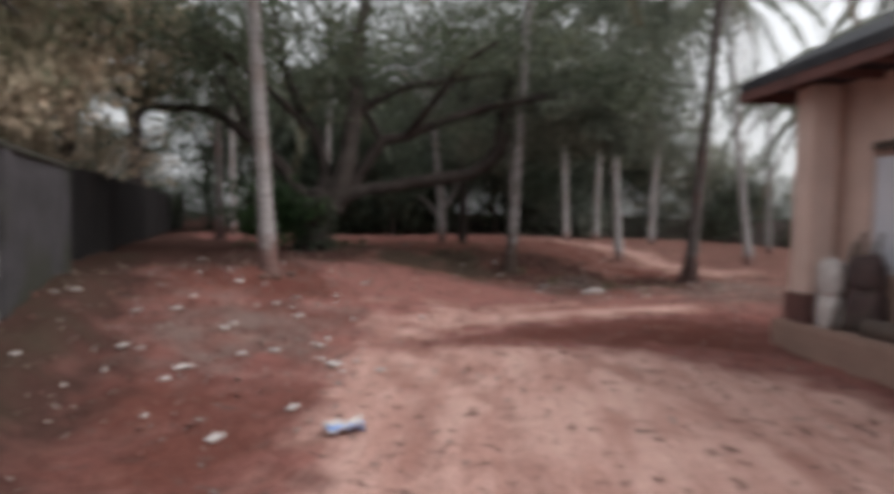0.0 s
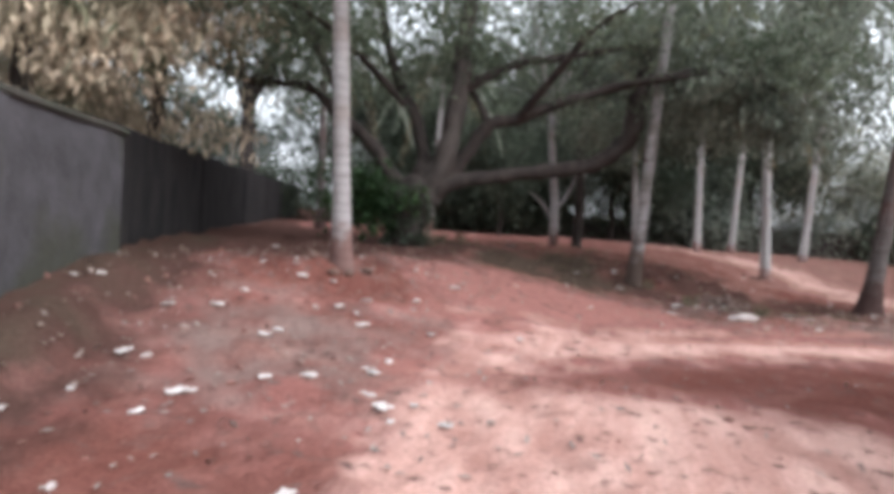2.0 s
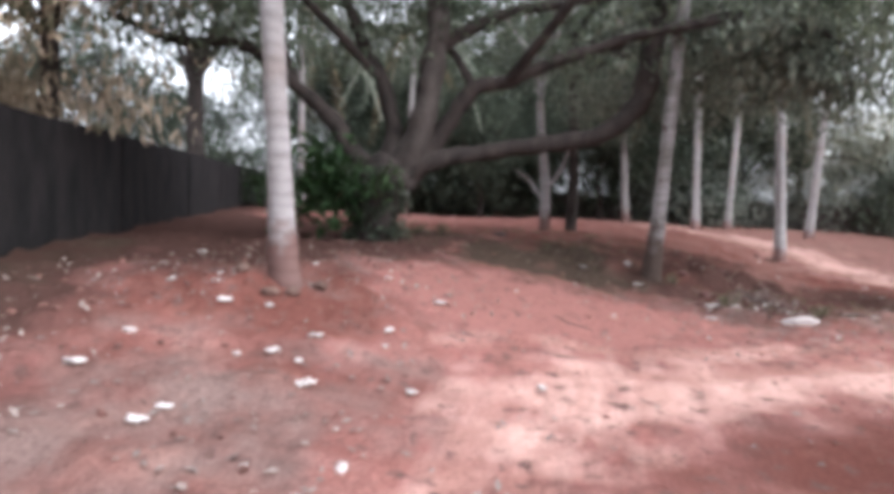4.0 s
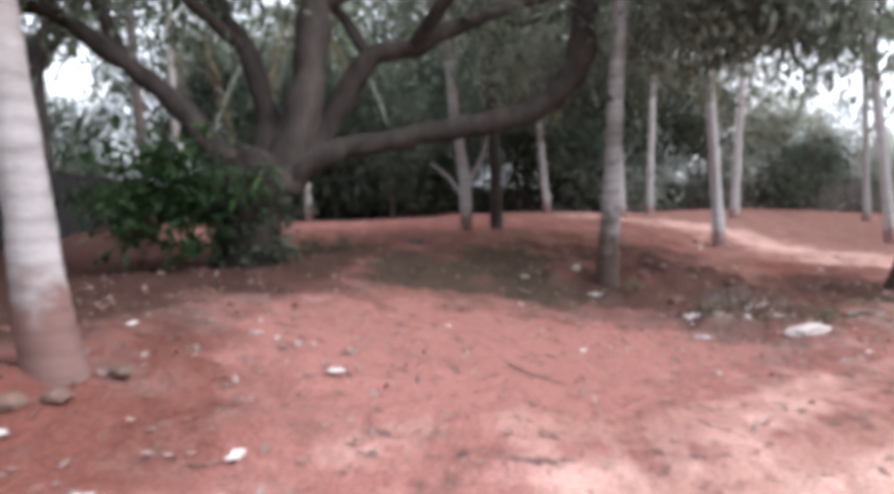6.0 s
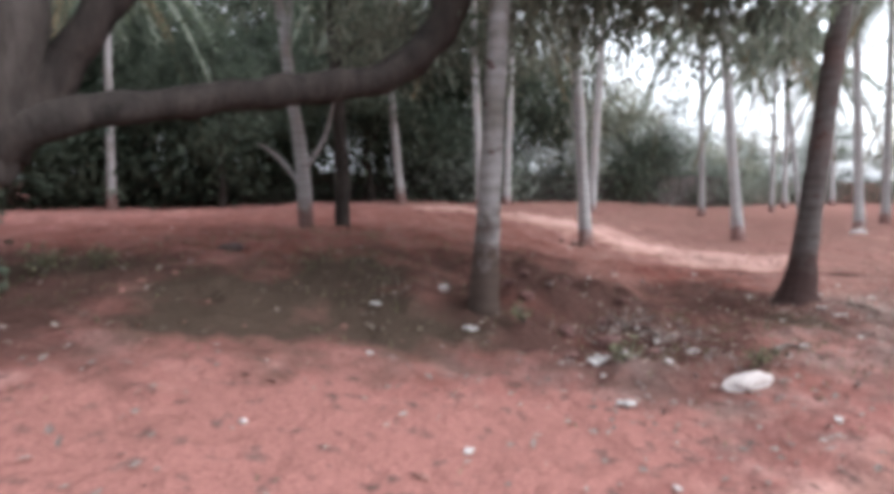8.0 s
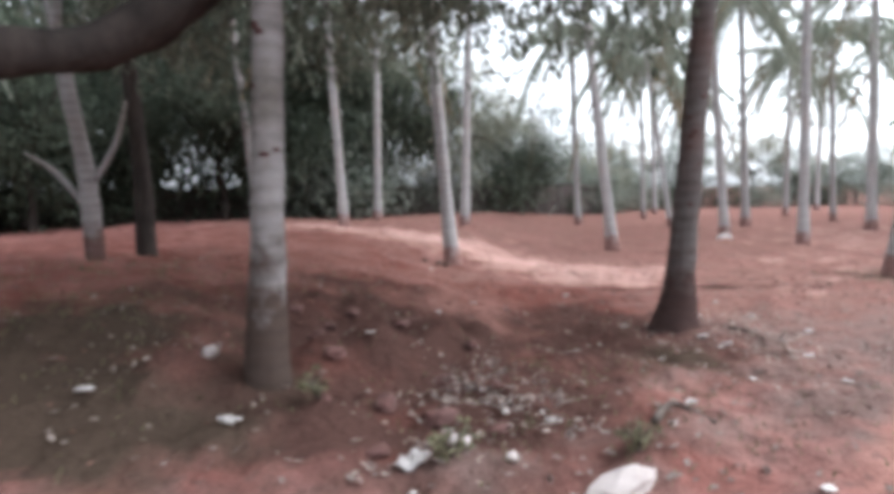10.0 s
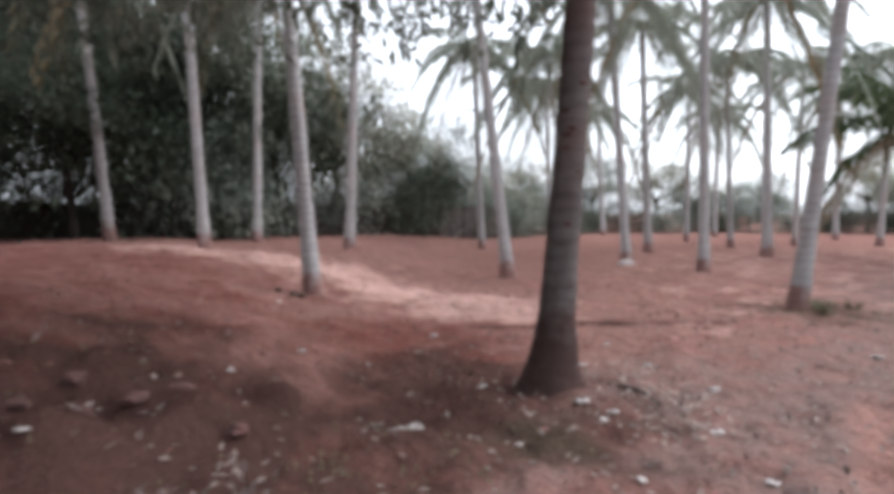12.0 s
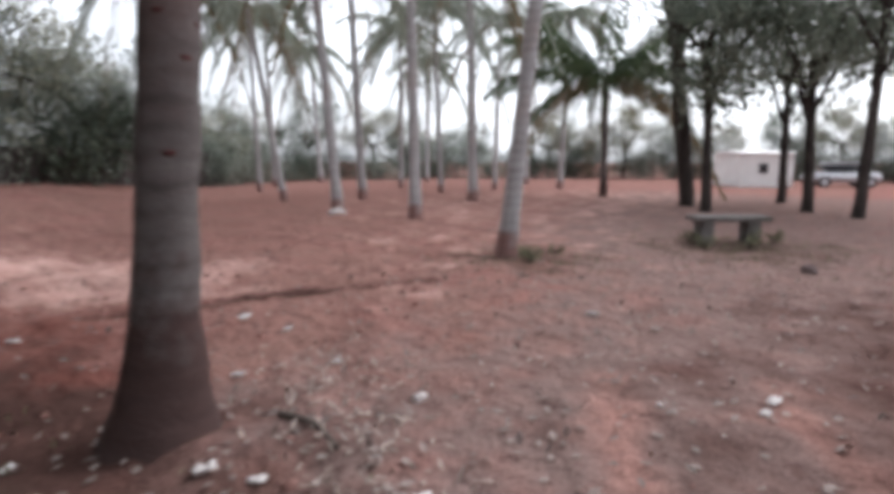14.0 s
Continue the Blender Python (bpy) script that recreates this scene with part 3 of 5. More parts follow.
# Humus under the spreading tree, with its canopy shade painted in.
UNDER_TREE_SHADE = [(-2.9, 10.2), (-4.4, 9.6), (-9, 14), (-15, 24), (-7, 20), (-3.0, 17), (-0.9, 15.6), (-1.6, 14.2), (-1.2, 13.2), (-2.0, 12.7), (-2.5, 11.6), (-2.3, 10.9)]
RUST_FOOT = [(-3.8, 8.5), (-3.2, 8.2), (-1.9, 8.6), (-0.9, 9.3), (-1.2, 9.9), (-1.4, 10.3), (-2.1, 10.9), (-2.8, 10.4), (-3.6, 10.2)]
MOSS_BANK = [(-0.3, 13.4), (-1.5, 13.3), (-2.1, 14.8), (-1.2, 15.6), (-0.8, 16.8), (0.1, 17.7), (0.9, 17.3), (1.1, 15.3), (1.3, 14.2), (0.6, 13.8)]
BROWN_BANK = [(-1.8, 14.0), (-0.8, 15.9), (0.8, 16.2), (0.9, 18.2), (3.0, 19.0), (4.4, 17.4), (5.6, 16.9), (6.0, 15.6), (4.9, 14.9), (3.9, 13.4), (2.9, 13.2), (1.6, 13.7), (0.9, 14.7), (-0.6, 14.1)]
GREY_LANE = [(4.2, 13.6), (5.4, 15.1), (7.3, 16.4), (10.5, 16.6), (16, 20), (34, 26), (34, 12), (12, 10), (5.0, 12.4)]
MASK["sand"] = most(0.95 * patch(NEAR_HOUSE, 0.5), 0.72 * patch(PAST_HOUSE, 0.5), 0.52 * patch(TURNING, 0.6), 0.66 * along_line(SANDY, 1.5), 0.36 * patch([(9, 17.5), (12, 21), (20, 30), (34, 30), (34, 20), (16, 16.5)], 3.0))
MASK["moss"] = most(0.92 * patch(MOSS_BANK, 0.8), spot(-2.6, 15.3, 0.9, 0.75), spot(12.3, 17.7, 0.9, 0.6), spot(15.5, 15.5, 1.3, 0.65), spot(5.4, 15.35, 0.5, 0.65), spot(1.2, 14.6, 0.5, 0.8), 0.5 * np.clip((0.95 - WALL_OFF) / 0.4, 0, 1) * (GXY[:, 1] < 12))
# Loam; the bank and wide back patch also carry canopy shade as colour.
MASK["loam_shade"] = most(0.95 * patch(RUST_FOOT, 0.5), 0.85 * patch(RED_BAND, 0.6), 0.8 * patch(RED_FOOT, 0.6), 0.66 * patch(GREY_FOOT, 0.8), 0.75 * patch(BROWN_BANK, 1.6), 0.8 * patch([(4.4, 17.2), (4.4, 20.5), (7.0, 21), (7.8, 19.6), (6.6, 17)], 0.9), 0.62 * patch([(-6, 14), (-9, 24), (-2, 31), (5, 30), (6.5, 24), (5, 18), (2, 14)], 2.5))
# Dark soil with canopy and furrow shade put in; also darkens towards the wall.
MASK["dark_soil_shade"] = most(0.55 * patch([(6.2, 13.6), (8.6, 15.0), (12, 14.6), (14, 12.5), (9, 11), (6, 12.4)], 1.5), 0.95 * patch(UNDER_TREE_SHADE, 0.8), 0.82 * patch(BROWN_BANK, 1.0), 0.9 * patch([(4.2, 15.3), (4.5, 17.8), (6.2, 18.6), (6.6, 17), (5.8, 15.4)], 0.7), spot(5.6, 15.9, 0.9, 0.75), spot(2.3, 16.2, 0.8, 0.9), spot(1.3, 14.9, 0.55, 0.95), np.clip((1.7 - WALL_OFF) / 1.2, 0, 0.95) * (GXY[:, 1] < 45), *(0.85 * along_line([(q[0], q[1]), (q[2], q[3])], 0.18) for q in FURROWS))
MASK["earth"] = np.clip((GXY[:, 1] - 13.2) / 3.0, 0, 0.72) * np.clip((GXY[:, 0] + 1.5) / 4.0, 0, 1)
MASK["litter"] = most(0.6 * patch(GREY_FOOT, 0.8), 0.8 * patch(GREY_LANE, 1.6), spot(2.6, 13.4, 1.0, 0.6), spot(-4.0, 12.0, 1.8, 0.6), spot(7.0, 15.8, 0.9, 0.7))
MASK["rut"] = 0.62 * most(*(along_line(line, 0.16) for line in RUTS))
MASK["scraped"] = 0.9 * patch(SCRAPED, 0.5)
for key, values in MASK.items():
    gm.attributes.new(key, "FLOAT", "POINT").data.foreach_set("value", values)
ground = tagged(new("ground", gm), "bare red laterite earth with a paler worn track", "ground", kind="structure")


# ---- palms ----
def frond_geometry(gen, length, rise, drop, leaflets, leaf_len, leaf_w, hang):
    """One feather frond that leaves the origin along +x: a rib and two rows of leaflets."""
    pts = []
    for i in range(9):
        t = i / 8
        pts.append(Vector((length * (t - 0.12 * t * t), 0, rise * t - drop * t * t)))
    rib = tube(pts, [0.035 * (1 - 0.85 * i / 8) for i in range(9)], 4, 1)
    V, F = list(rib[0]), list(rib[1])
    for i in range(leaflets):
        t = 0.1 + 0.9 * i / (leaflets - 1)
        k = min(7, int(t * 8))
        p = pts[k].lerp(pts[k + 1], t * 8 - k)
        ll = leaf_len * (0.45 + 0.55 * math.sin(math.pi * min(1, 0.2 + 0.8 * t))) * gen.uniform(0.8, 1.15)
        for sgn in (-1, 1):
            out = Vector((0.55, sgn * 0.8, -hang * gen.uniform(0.6, 1.4))).normalized()
            tip = p + out * ll + Vector((0, 0, -0.18 * ll))
            mid = p + out * ll * 0.5
            w = Vector((leaf_w, 0, 0.25 * leaf_w))
            o = len(V)
            V += [p, mid - w, tip, mid + w]
            F += [(o, o + 1, o + 2), (o, o + 2, o + 3)]
    return V, F


def turned(geo, m):
    return [m @ v for v in geo[0]], geo[1]


def palm_crown(seed, fronds, length, dry, top=2.2, fall=3.4, droop=2.2):
    gen = random.Random(seed)
    green, brown = [], []
    for i in range(fronds):
        a = i * 137.5 + gen.uniform(-12, 12)
        t = i / fronds
        rise = top - fall * t + gen.uniform(-0.3, 0.3)
        g = frond_geometry(gen, length * gen.uniform(0.85, 1.1), rise, droop + 2.6 * t, 34, 0.75 * length / 4, 0.036 * length / 4 + 0.004, 0.5 + 0.9 * t)
        g = turned(g, pose(0, 0, 0.05 * gen.random(), 0, 0, a))
        (brown if t > 1 - dry else green).append(g)
    return joined(green), joined(brown) if brown else None


CROWNS = []
for k in range(3):
    g, b = palm_crown(20 + k, 17, 3.6, 0.14)
    CROWNS.append((mesh_of("crown", *g, FROND_HAZED), mesh_of("dry_fronds", *b, FROND_DRY)))
NUT = bmesh.new()
bmesh.ops.create_icosphere(NUT, subdivisions=1, radius=0.12)
nut_mesh = bpy.data.meshes.new("coconut")
NUT.to_mesh(nut_mesh)
nut_mesh.materials.append(LEAF_GREEN)


scar_bm = bmesh.new()
bmesh.ops.create_icosphere(scar_bm, subdivisions=1, radius=1)
for v in scar_bm.verts:
    v.co = Vector((v.co.x * 0.014, v.co.y * 0.042, v.co.z * 0.022)) * (1 + 0.3 * noise.noise(v.co * 2))
scar_mesh = bpy.data.meshes.new("bark_scar")
scar_bm.to_mesh(scar_mesh)
scar_bm.free()
scar_mesh.materials.append(material("red_bark_scar", (0.1, 0.032, 0.03), (0.06, 0.028, 0.026), 20.0, 0.9, 0.4, 40, 0.3))


def coconut_palm(x, y, height, dia, lean, bend=(0, 0), dark=False, crown=0, turn=0.0, flare=1.5, crown_scale=1.0, label=""):
    z = ground_z(x, y) - 0.06
    root = new("coconut_palm")
    root.matrix_world = pose(x, y, z)
    r = dia / 2
    lx, ly = lean
    bx, by = bend
    pts, rad = [], []
    for i, t in enumerate((0, 0.03, 0.07, 0.14, 0.3, 0.5, 0.7, 0.88, 1.0)):
        h = height * t
        q = t * t * height
        pts.append((lx * h + bx * q, ly * h + by * q, h))
        rad.append(r * (flare, 1.25 + 0.3 * (flare - 1.25), 1.12, 1.0, 0.93, 0.86, 0.8, 0.75, 0.8)[i])
    v, f = tube(pts, rad, 14, 12, 0.018, 0.13, 0.12)
    child("trunk", mesh_of("trunk", v, f, DARK_PALM_BARK if dark else PALE_PALM_BARK if x > 3.5 else MOSSY_PALM_BARK if abs(x - 1.56) < 0.01 else PALM_BARK, True), root)
    top = pose(*pts[-1], 0, 0, turn) @ Matrix.Diagonal((crown_scale, crown_scale, crown_scale, 1))
    child("crown", CROWNS[crown % 3][0], root, "arching green feather fronds", top)
    child("dry_fronds", CROWNS[crown % 3][1], root, "hanging brown dead fronds", top)
    for k in range(4):
        a = radians(turn + 90 * k + 20)
        child("coconut", nut_mesh, root, "", pose(pts[-1][0] + 0.22 * math.cos(a), pts[-1][1] + 0.22 * math.sin(a), pts[-1][2] - 0.1))
    if abs(x - 1.56) < 0.01:
        h = 4.2
        q = (h / height) ** 2 * height
        ring_pts = [(lx * (h + k) + bx * q, ly * (h + k) + by * q, h + k) for k in (0.0, 0.05, 0.1)]
        child("band", mesh_of("band", *tube(ring_pts, [r * 0.99, r * 1.06, r * 0.98], 14, 2), RUBBER, True), root, "black band tied round the trunk")
    if x > 0 and math.hypot(x - 3, y - 14) < 8:
        g = random.Random(int(100 * abs(x)))
        for k in range(14):
            t, a = g.uniform(0.03, 0.26), g.uniform(3.4, 6.2)
            h = height * t
            q = t * t * height
            rr = r * 0.93
            child("bark_scar", scar_mesh, root, "", pose(lx * h + bx * q + rr * math.cos(a), ly * h + by * q + rr * math.sin(a), h, 0, 0, math.degrees(a)))
    tagged(root, label or ("grey-barked coconut palm rising from red earth"), "palm tree", "coconut palms")
    return root


NEAR_PALMS = [
    # x, y, height, diameter, lean, bend, dark, label
    (-2.45, 9.80, 11.0, 0.235, (-0.045, -0.05), (-0.002, 0), False, "pale straight coconut palm on a small earth mound"),
    (1.56, 15.2, 11.0, 0.24, (0.045, 0.01), (0.0005, 0), False, "slender grey coconut palm on the bank edge"),
    (6.22, 16.36, 10.5, 0.295, (0.06, -0.03), (0.003, 0), True, "thick dark coconut palm with a flared foot in leaf litter"),
    (5.51, 22.53, 9.5, 0.27, (-0.066, 0.033), (0, 0), False, "pale leaning coconut palm with husks at its foot"),
    (7.94, 28.48, 10.5, 0.27, (0.03, -0.02), (-0.002, 0), False, ""),
    (1.71, 32.76, 10.0, 0.3, (-0.084, 0.042), (0, 0), False, ""),
    (4.11, 28.47, 9.4, 0.26, (-0.045, 0.022), (0, 0), False, ""),
    (6.01, 32.83, 10.0, 0.28, (0.02, -0.012), (0, 0), False, ""),
    (10.83, 24.57, 10.8, 0.28, (-0.105, 0.052), (0, 0), False, "white-grey coconut palm leaning over the sandy strip"),
]
# The palms further off stand without a bend.
GROVE_PALMS = [
    (15.57, 34.42, 8.7, 0.28, (-0.036, 0.018), False, ""),
    (17.9, 31.0, 8.0, 0.22, (-0.1, 0.12), False, ""),
    (16.04, 26.07, 8.7, 0.28, (-0.048, 0.061), False, ""),
    (20.65, 29.88, 9.1, 0.3, (-0.026, 0.033), False, ""),
    (15.83, 23.01, 9.0, 0.27, (-0.009, 0.012), False, ""),
    (22.43, 25.99, 9.1, 0.33, (-0.014, 0.018), False, ""),
    (12.31, 18.13, 9.5, 0.25, (0.061, -0.077), False, "pale coconut palm leaning above a tuft of weeds"),
    (21.76, 38.08, 8.4, 0.24, (-0.018, 0.023), False, ""),
    (32.4, 46.3, 9.1, 0.34, (-0.036, 0.046), False, ""),
    (29.51, 36.02, 8.7, 0.26, (0, 0), False, ""),
]
EDGE_PALMS = [
    (26.19, 30.49, 8.5, 0.24, (-0.024, 0.031), False, ""),
    (30.58, 30.48, 8.7, 0.24, (0.014, -0.018), False, ""),
    (33.29, 28.16, 9.0, 0.28, (0.026, -0.033), False, ""),
    (-9.2, 21.24, 11.0, 0.25, (-0.033, -0.006), True, "dark thin palm trunk behind the spreading tree"),
    (-8.2, 30.4, 8.5, 0.28, (0.03, 0), False, ""),
    (-10.8, 25.5, 8.5, 0.26, (-0.02, 0), False, ""),
    (38.0, 33.0, 8.7, 0.28, (0.02, 0.01), False, ""),
    (25.5, 42.0, 9.5, 0.28, (-0.03, 0.02), False, ""),
    (36.5, 40.0, 8.4, 0.28, (0.03, 0.02), False, ""),
]
PALMS = NEAR_PALMS + [(x, y, h, d, lean, (0, 0), dark, text) for x, y, h, d, lean, dark, text in GROVE_PALMS + EDGE_PALMS]
for i, (x, y, h, d, lean, bend, dark, text) in enumerate(PALMS):
    coconut_palm(x, y, h, d, lean, bend, dark, i, i * 47.0, 2.2 if dark else 1.55, label=text)

# The young palm whose fronds reach low.
YC, YB = palm_crown(77, 24, 4.3, 0.2, 4.6, 4.4, 1.3)
YM, YBM = mesh_of("young_crown", *YC, FROND_YOUNG), mesh_of("young_dry_fronds", *YB, FROND_DRY)


def young_palm(x, y, h, turn, s):
    root = new("young_palm")
    root.matrix_world = pose(x, y, ground_z(x, y) - 0.05)
    v, f = tube([(0, 0, 0), (0, 0, 0.3), (-0.02, 0.02, h * 0.5), (-0.05, 0.05, h)], [0.2, 0.16, 0.13, 0.15], 10, 8, 0.06, 0.15, 0.1)
    child("trunk", mesh_of("trunk", v, f, DARK_PALM_BARK, True), root)
    m = pose(-0.05, 0.05, h, 0, 0, turn) @ Matrix.Diagonal((s, s, s, 1))
    child("crown", YM, root, "dark green arching fronds", m)
    child("dry_fronds", YBM, root, "drooping brown fronds", m)
    tagged(root, "young coconut palm with dark low arching fronds", "palm tree")


young_palm(27.5, 23.2, 4.6, 15, 1.2)


# ---- broadleaf trees ----
MB = Vector((-3.2, 14.12, 0))
MR, MD = Vector((0.983, 0.178, 0)), Vector((-0.178, 0.983, 0))


def bough(*pts):
    return [MB + MR * a + MD * w + Vector((0, 0, z)) for a, w, z in pts]


def along(points, count, gen, start=0.3):
    out = []
    for _ in range(count):
        t = (start + (1 - start) * gen.random()) * (len(points) - 1)
        k = min(len(points) - 2, int(t))
        out.append(Vector(points[k]).lerp(Vector(points[k + 1]), t - k))
    return out


def spreading_tree():
    gen = random.Random(3)
    root = new("spreading_tree")
    base = ground_z(MB.x, MB.y)
    root.matrix_world = pose(0, 0, 0)
    stem = tube([MB + Vector((0, 0, base - 0.15)), MB + Vector((0, 0, base + 0.2)), *bough((0.0, 0, 0.95), (0.03, 0, 1.3), (0.08, 0, 1.6), (0.2, 0, 1.9), (0.32, 0, 2.15))], [0.36, 0.35, 0.36, 0.41, 0.45, 0.4, 0.24], 20, 8, lump=0.18)
    child("trunk", mesh_of("trunk", *stem, DARK_BARK, True), root, "short swollen dark trunk")
    limbs = [
        (bough((-0.1, 0, 1.6), (-0.3, 0, 2.05), (-0.8, 0, 2.75), (-1.4, -0.1, 3.3), (-2.3, -0.2, 3.93), (-3.5, -0.3, 4.0), (-4.6, -0.4, 4.4)), [0.24, 0.2, 0.15, 0.13, 0.11, 0.09, 0.05], DARK_BARK),
        (bough((0.15, 0.1, 1.7), (0.28, 0.1, 2.2), (0.22, 0.2, 2.8), (0, 0.3, 3.5), (-0.35, 0.4, 4.1), (-0.8, 0.6, 5.2), (-1.2, 1, 6.8)), [0.26, 0.2, 0.14, 0.13, 0.12, 0.1, 0.06], DARK_BARK),
        (bough((0.4, 0, 1.7), (0.6, 0, 2.2), (0.82, 0, 3.0), (0.95, 0.1, 4.0), (1.0, 0.2, 5.5), (1.3, 0.3, 7.5), (1.5, 0.4, 9)), [0.3, 0.27, 0.24, 0.2, 0.17, 0.12, 0.05], PALE_BARK),
        (bough((0.6, 0.05, 1.9), (0.95, 0.1, 2.4), (1.22, 0.1, 2.75), (1.63, 0.1, 3.37), (2.2, 0.1, 3.52), (3.02, 0.2, 3.9), (3.84, 0.3, 4.2), (4.6, 0.1, 4.4), (5.9, -0.3, 4.55)), [0.25, 0.18, 0.16, 0.14, 0.13, 0.11, 0.1, 0.08, 0.05], DARK_BARK),
        (bough((0.3, -0.05, 1.75), (0.9, 0, 2.08), (1.5, 0.2, 2.25), (2.4, 0.4, 2.42), (3.3, 0.6, 2.6), (4.1, 0.8, 2.85), (4.6, 0.9, 3.3), (4.8, 0.95, 4.2), (5.0, 1.0, 5.8)), [0.28, 0.17, 0.15, 0.15, 0.16, 0.18, 0.21, 0.2, 0.1], DARK_BARK),
        (bough((-1.4, -0.1, 3.3), (-1.9, 0.3, 4.2), (-2.6, 0.8, 5.3), (-3.0, 1.2, 6.5)), [0.1, 0.09, 0.07, 0.03], DARK_BARK),
        (bough((1.63, 0.1, 3.37), (1.35, 0.3, 3.9), (0.9, 0.5, 4.5), (0.6, 0.8, 5.6)), [0.09, 0.08, 0.06, 0.03], DARK_BARK),
        (bough((2.2, 0.1, 3.5), (2.9, -0.6, 4.3), (3.5, -1.2, 5.0), (4.2, -1.6, 5.4)), [0.1, 0.09, 0.06, 0.03], DARK_BARK),
        (bough((0.95, 0.1, 4.0), (2.0, 0.4, 4.7), (3.4, 0.8, 5.1), (5.2, 1.0, 5.5)), [0.13, 0.11, 0.08, 0.04], DARK_BARK),
        (bough((4.6, 0.1, 4.4), (5.9, 0.0, 4.7), (6.6, -0.2, 4.5), (7.3, -0.4, 4.1)), [0.08, 0.06, 0.045, 0.015], DARK_BARK),
        (bough((5.9, -0.3, 4.55), (6.6, -0.8, 4.3), (7.3, -1.1, 3.8)), [0.05, 0.04, 0.012], DARK_BARK),
        (bough((0.0, 0.3, 3.5), (-0.9, -0.4, 4.4), (-1.7, -1.2, 5.0), (-2.2, -1.8, 5.2)), [0.09, 0.08, 0.05, 0.03], DARK_BARK),
    ]
    for pts, rad, mat in limbs:
        child("limb", mesh_of("limb", *tube(pts, rad, 12, 7, lump=0.45), mat, True), root, "thick horizontal lower limb" if pts is limbs[4][0] else "")
    spots = []
    for i, (pts, rad, mat) in enumerate(limbs):
        n = 10 if i == 4 else 14 if i in (3, 7, 8) else 26 if i in (9, 10) else 60
        for p in along(pts, n, gen, 0.55 if i != 4 else 0.9):
            spots.append(p + Vector((gen.gauss(0, 0.5), gen.gauss(0, 0.5), gen.gauss(0.35, 0.35))))
    for _ in range(2100):
        a, r = gen.uniform(0, 2 * math.pi), 6.8 * math.sqrt(gen.random())
        q = MB + MR * (0.9 + r * math.cos(a)) + MD * (0.6 + 0.85 * r * math.sin(a))
        top = 9.6 - 0.085 * r * r
        z = 4.4 + (top - 4.4) * gen.random() ** 0.9
        if noise.noise(Vector((q.x, q.y, z)) * 0.75) > (-0.03 if math.cos(a) * r < 1.0 else 0.27):
            spots.append(Vector((q.x, q.y, z)))
    # Sprays that hang from the outer boughs.
    sprays = []
    for k in range(50):
        tip = along(limbs[9 + k % 2][0], 1, gen, 0.15)[0] + Vector((gen.gauss(-0.1, 0.35), gen.gauss(0, 0.35), gen.gauss(0.1, 0.15)))
        low = tip + Vector((gen.gauss(0, 0.2), gen.gauss(0, 0.2), -gen.uniform(0.25, 1.1)))
        child("twig", mesh_of("twig", *tube([tip, tip.lerp(low, 0.5) + Vector((0.05, 0, 0.06)), low], [0.012, 0.009, 0.004], 5, 3), DARK_BARK, True), root)
        sprays += [tip.lerp(low, t) for t in (0.1, 0.35, 0.6, 0.8, 1.0)]
    VS, FS = leaves([tuple(p) for p in sprays], 11, 0.12, 0.2, 0.065, 0.9, np.random.default_rng(15))
    child("hanging_leaves", mesh_of("hanging_leaves", VS, FS, LEAF_MID), root, "drooping sprays of long dark leaves")["kind"] = "stuff"
    V, F = leaves([tuple(p) for p in spots], 18, 0.28, 0.2, 0.07, 0.5, np.random.default_rng(5))
    child("crown", mesh_of("crown", V, F, LEAF), root, "dense dark canopy of narrow leaves")
    sprout = [tuple(p) for p in bough(*[(gen.gauss(-0.95, 0.48), gen.gauss(-0.45, 0.28), gen.gauss(1.6, 0.36)) for _ in range(120)])]
    V, F = leaves(sprout, 12, 0.13, 0.2, 0.08, 0.5, np.random.default_rng(6))
    child("foliage", mesh_of("foliage", V, F, LEAF_GREEN), root, "fresh green leafy shoots beside the trunk")["kind"] = "stuff"
    ivy = [tuple(MB + MR * (0.05 + 0.42 * math.cos(a)) + MD * (-0.42 * abs(math.sin(a))) + Vector((0, 0, z))) for a, z in ((gen.uniform(-0.6, 3.6), gen.uniform(0.75, 2.0)) for _ in range(150))]
    child("ivy", mesh_of("ivy", *leaves(ivy, 9, 0.07, 0.12, 0.07, 0.6, np.random.default_rng(8)), LEAF_DEEP), root, "dark creeper leaves on the trunk")["kind"] = "stuff"
    tw = []
    for k in range(7):
        s = bough((-0.35, -0.2, 1.3 + 0.08 * k))[0]
        e = bough((-1.0 - 0.1 * k, -0.4 + 0.1 * math.sin(k), 1.4 + 0.16 * k))[0]
        tw.append(tube([s, (s + e) / 2 + Vector((0, 0, 0.1)), e], [0.025, 0.018, 0.008], 5, 3))
    for one in tw:
        child("twig", mesh_of("twig", *one, DARK_BARK, True), root)
    tagged(root, "huge low-branching tree with dark spreading limbs on a red bank", "tree")


spreading_tree()


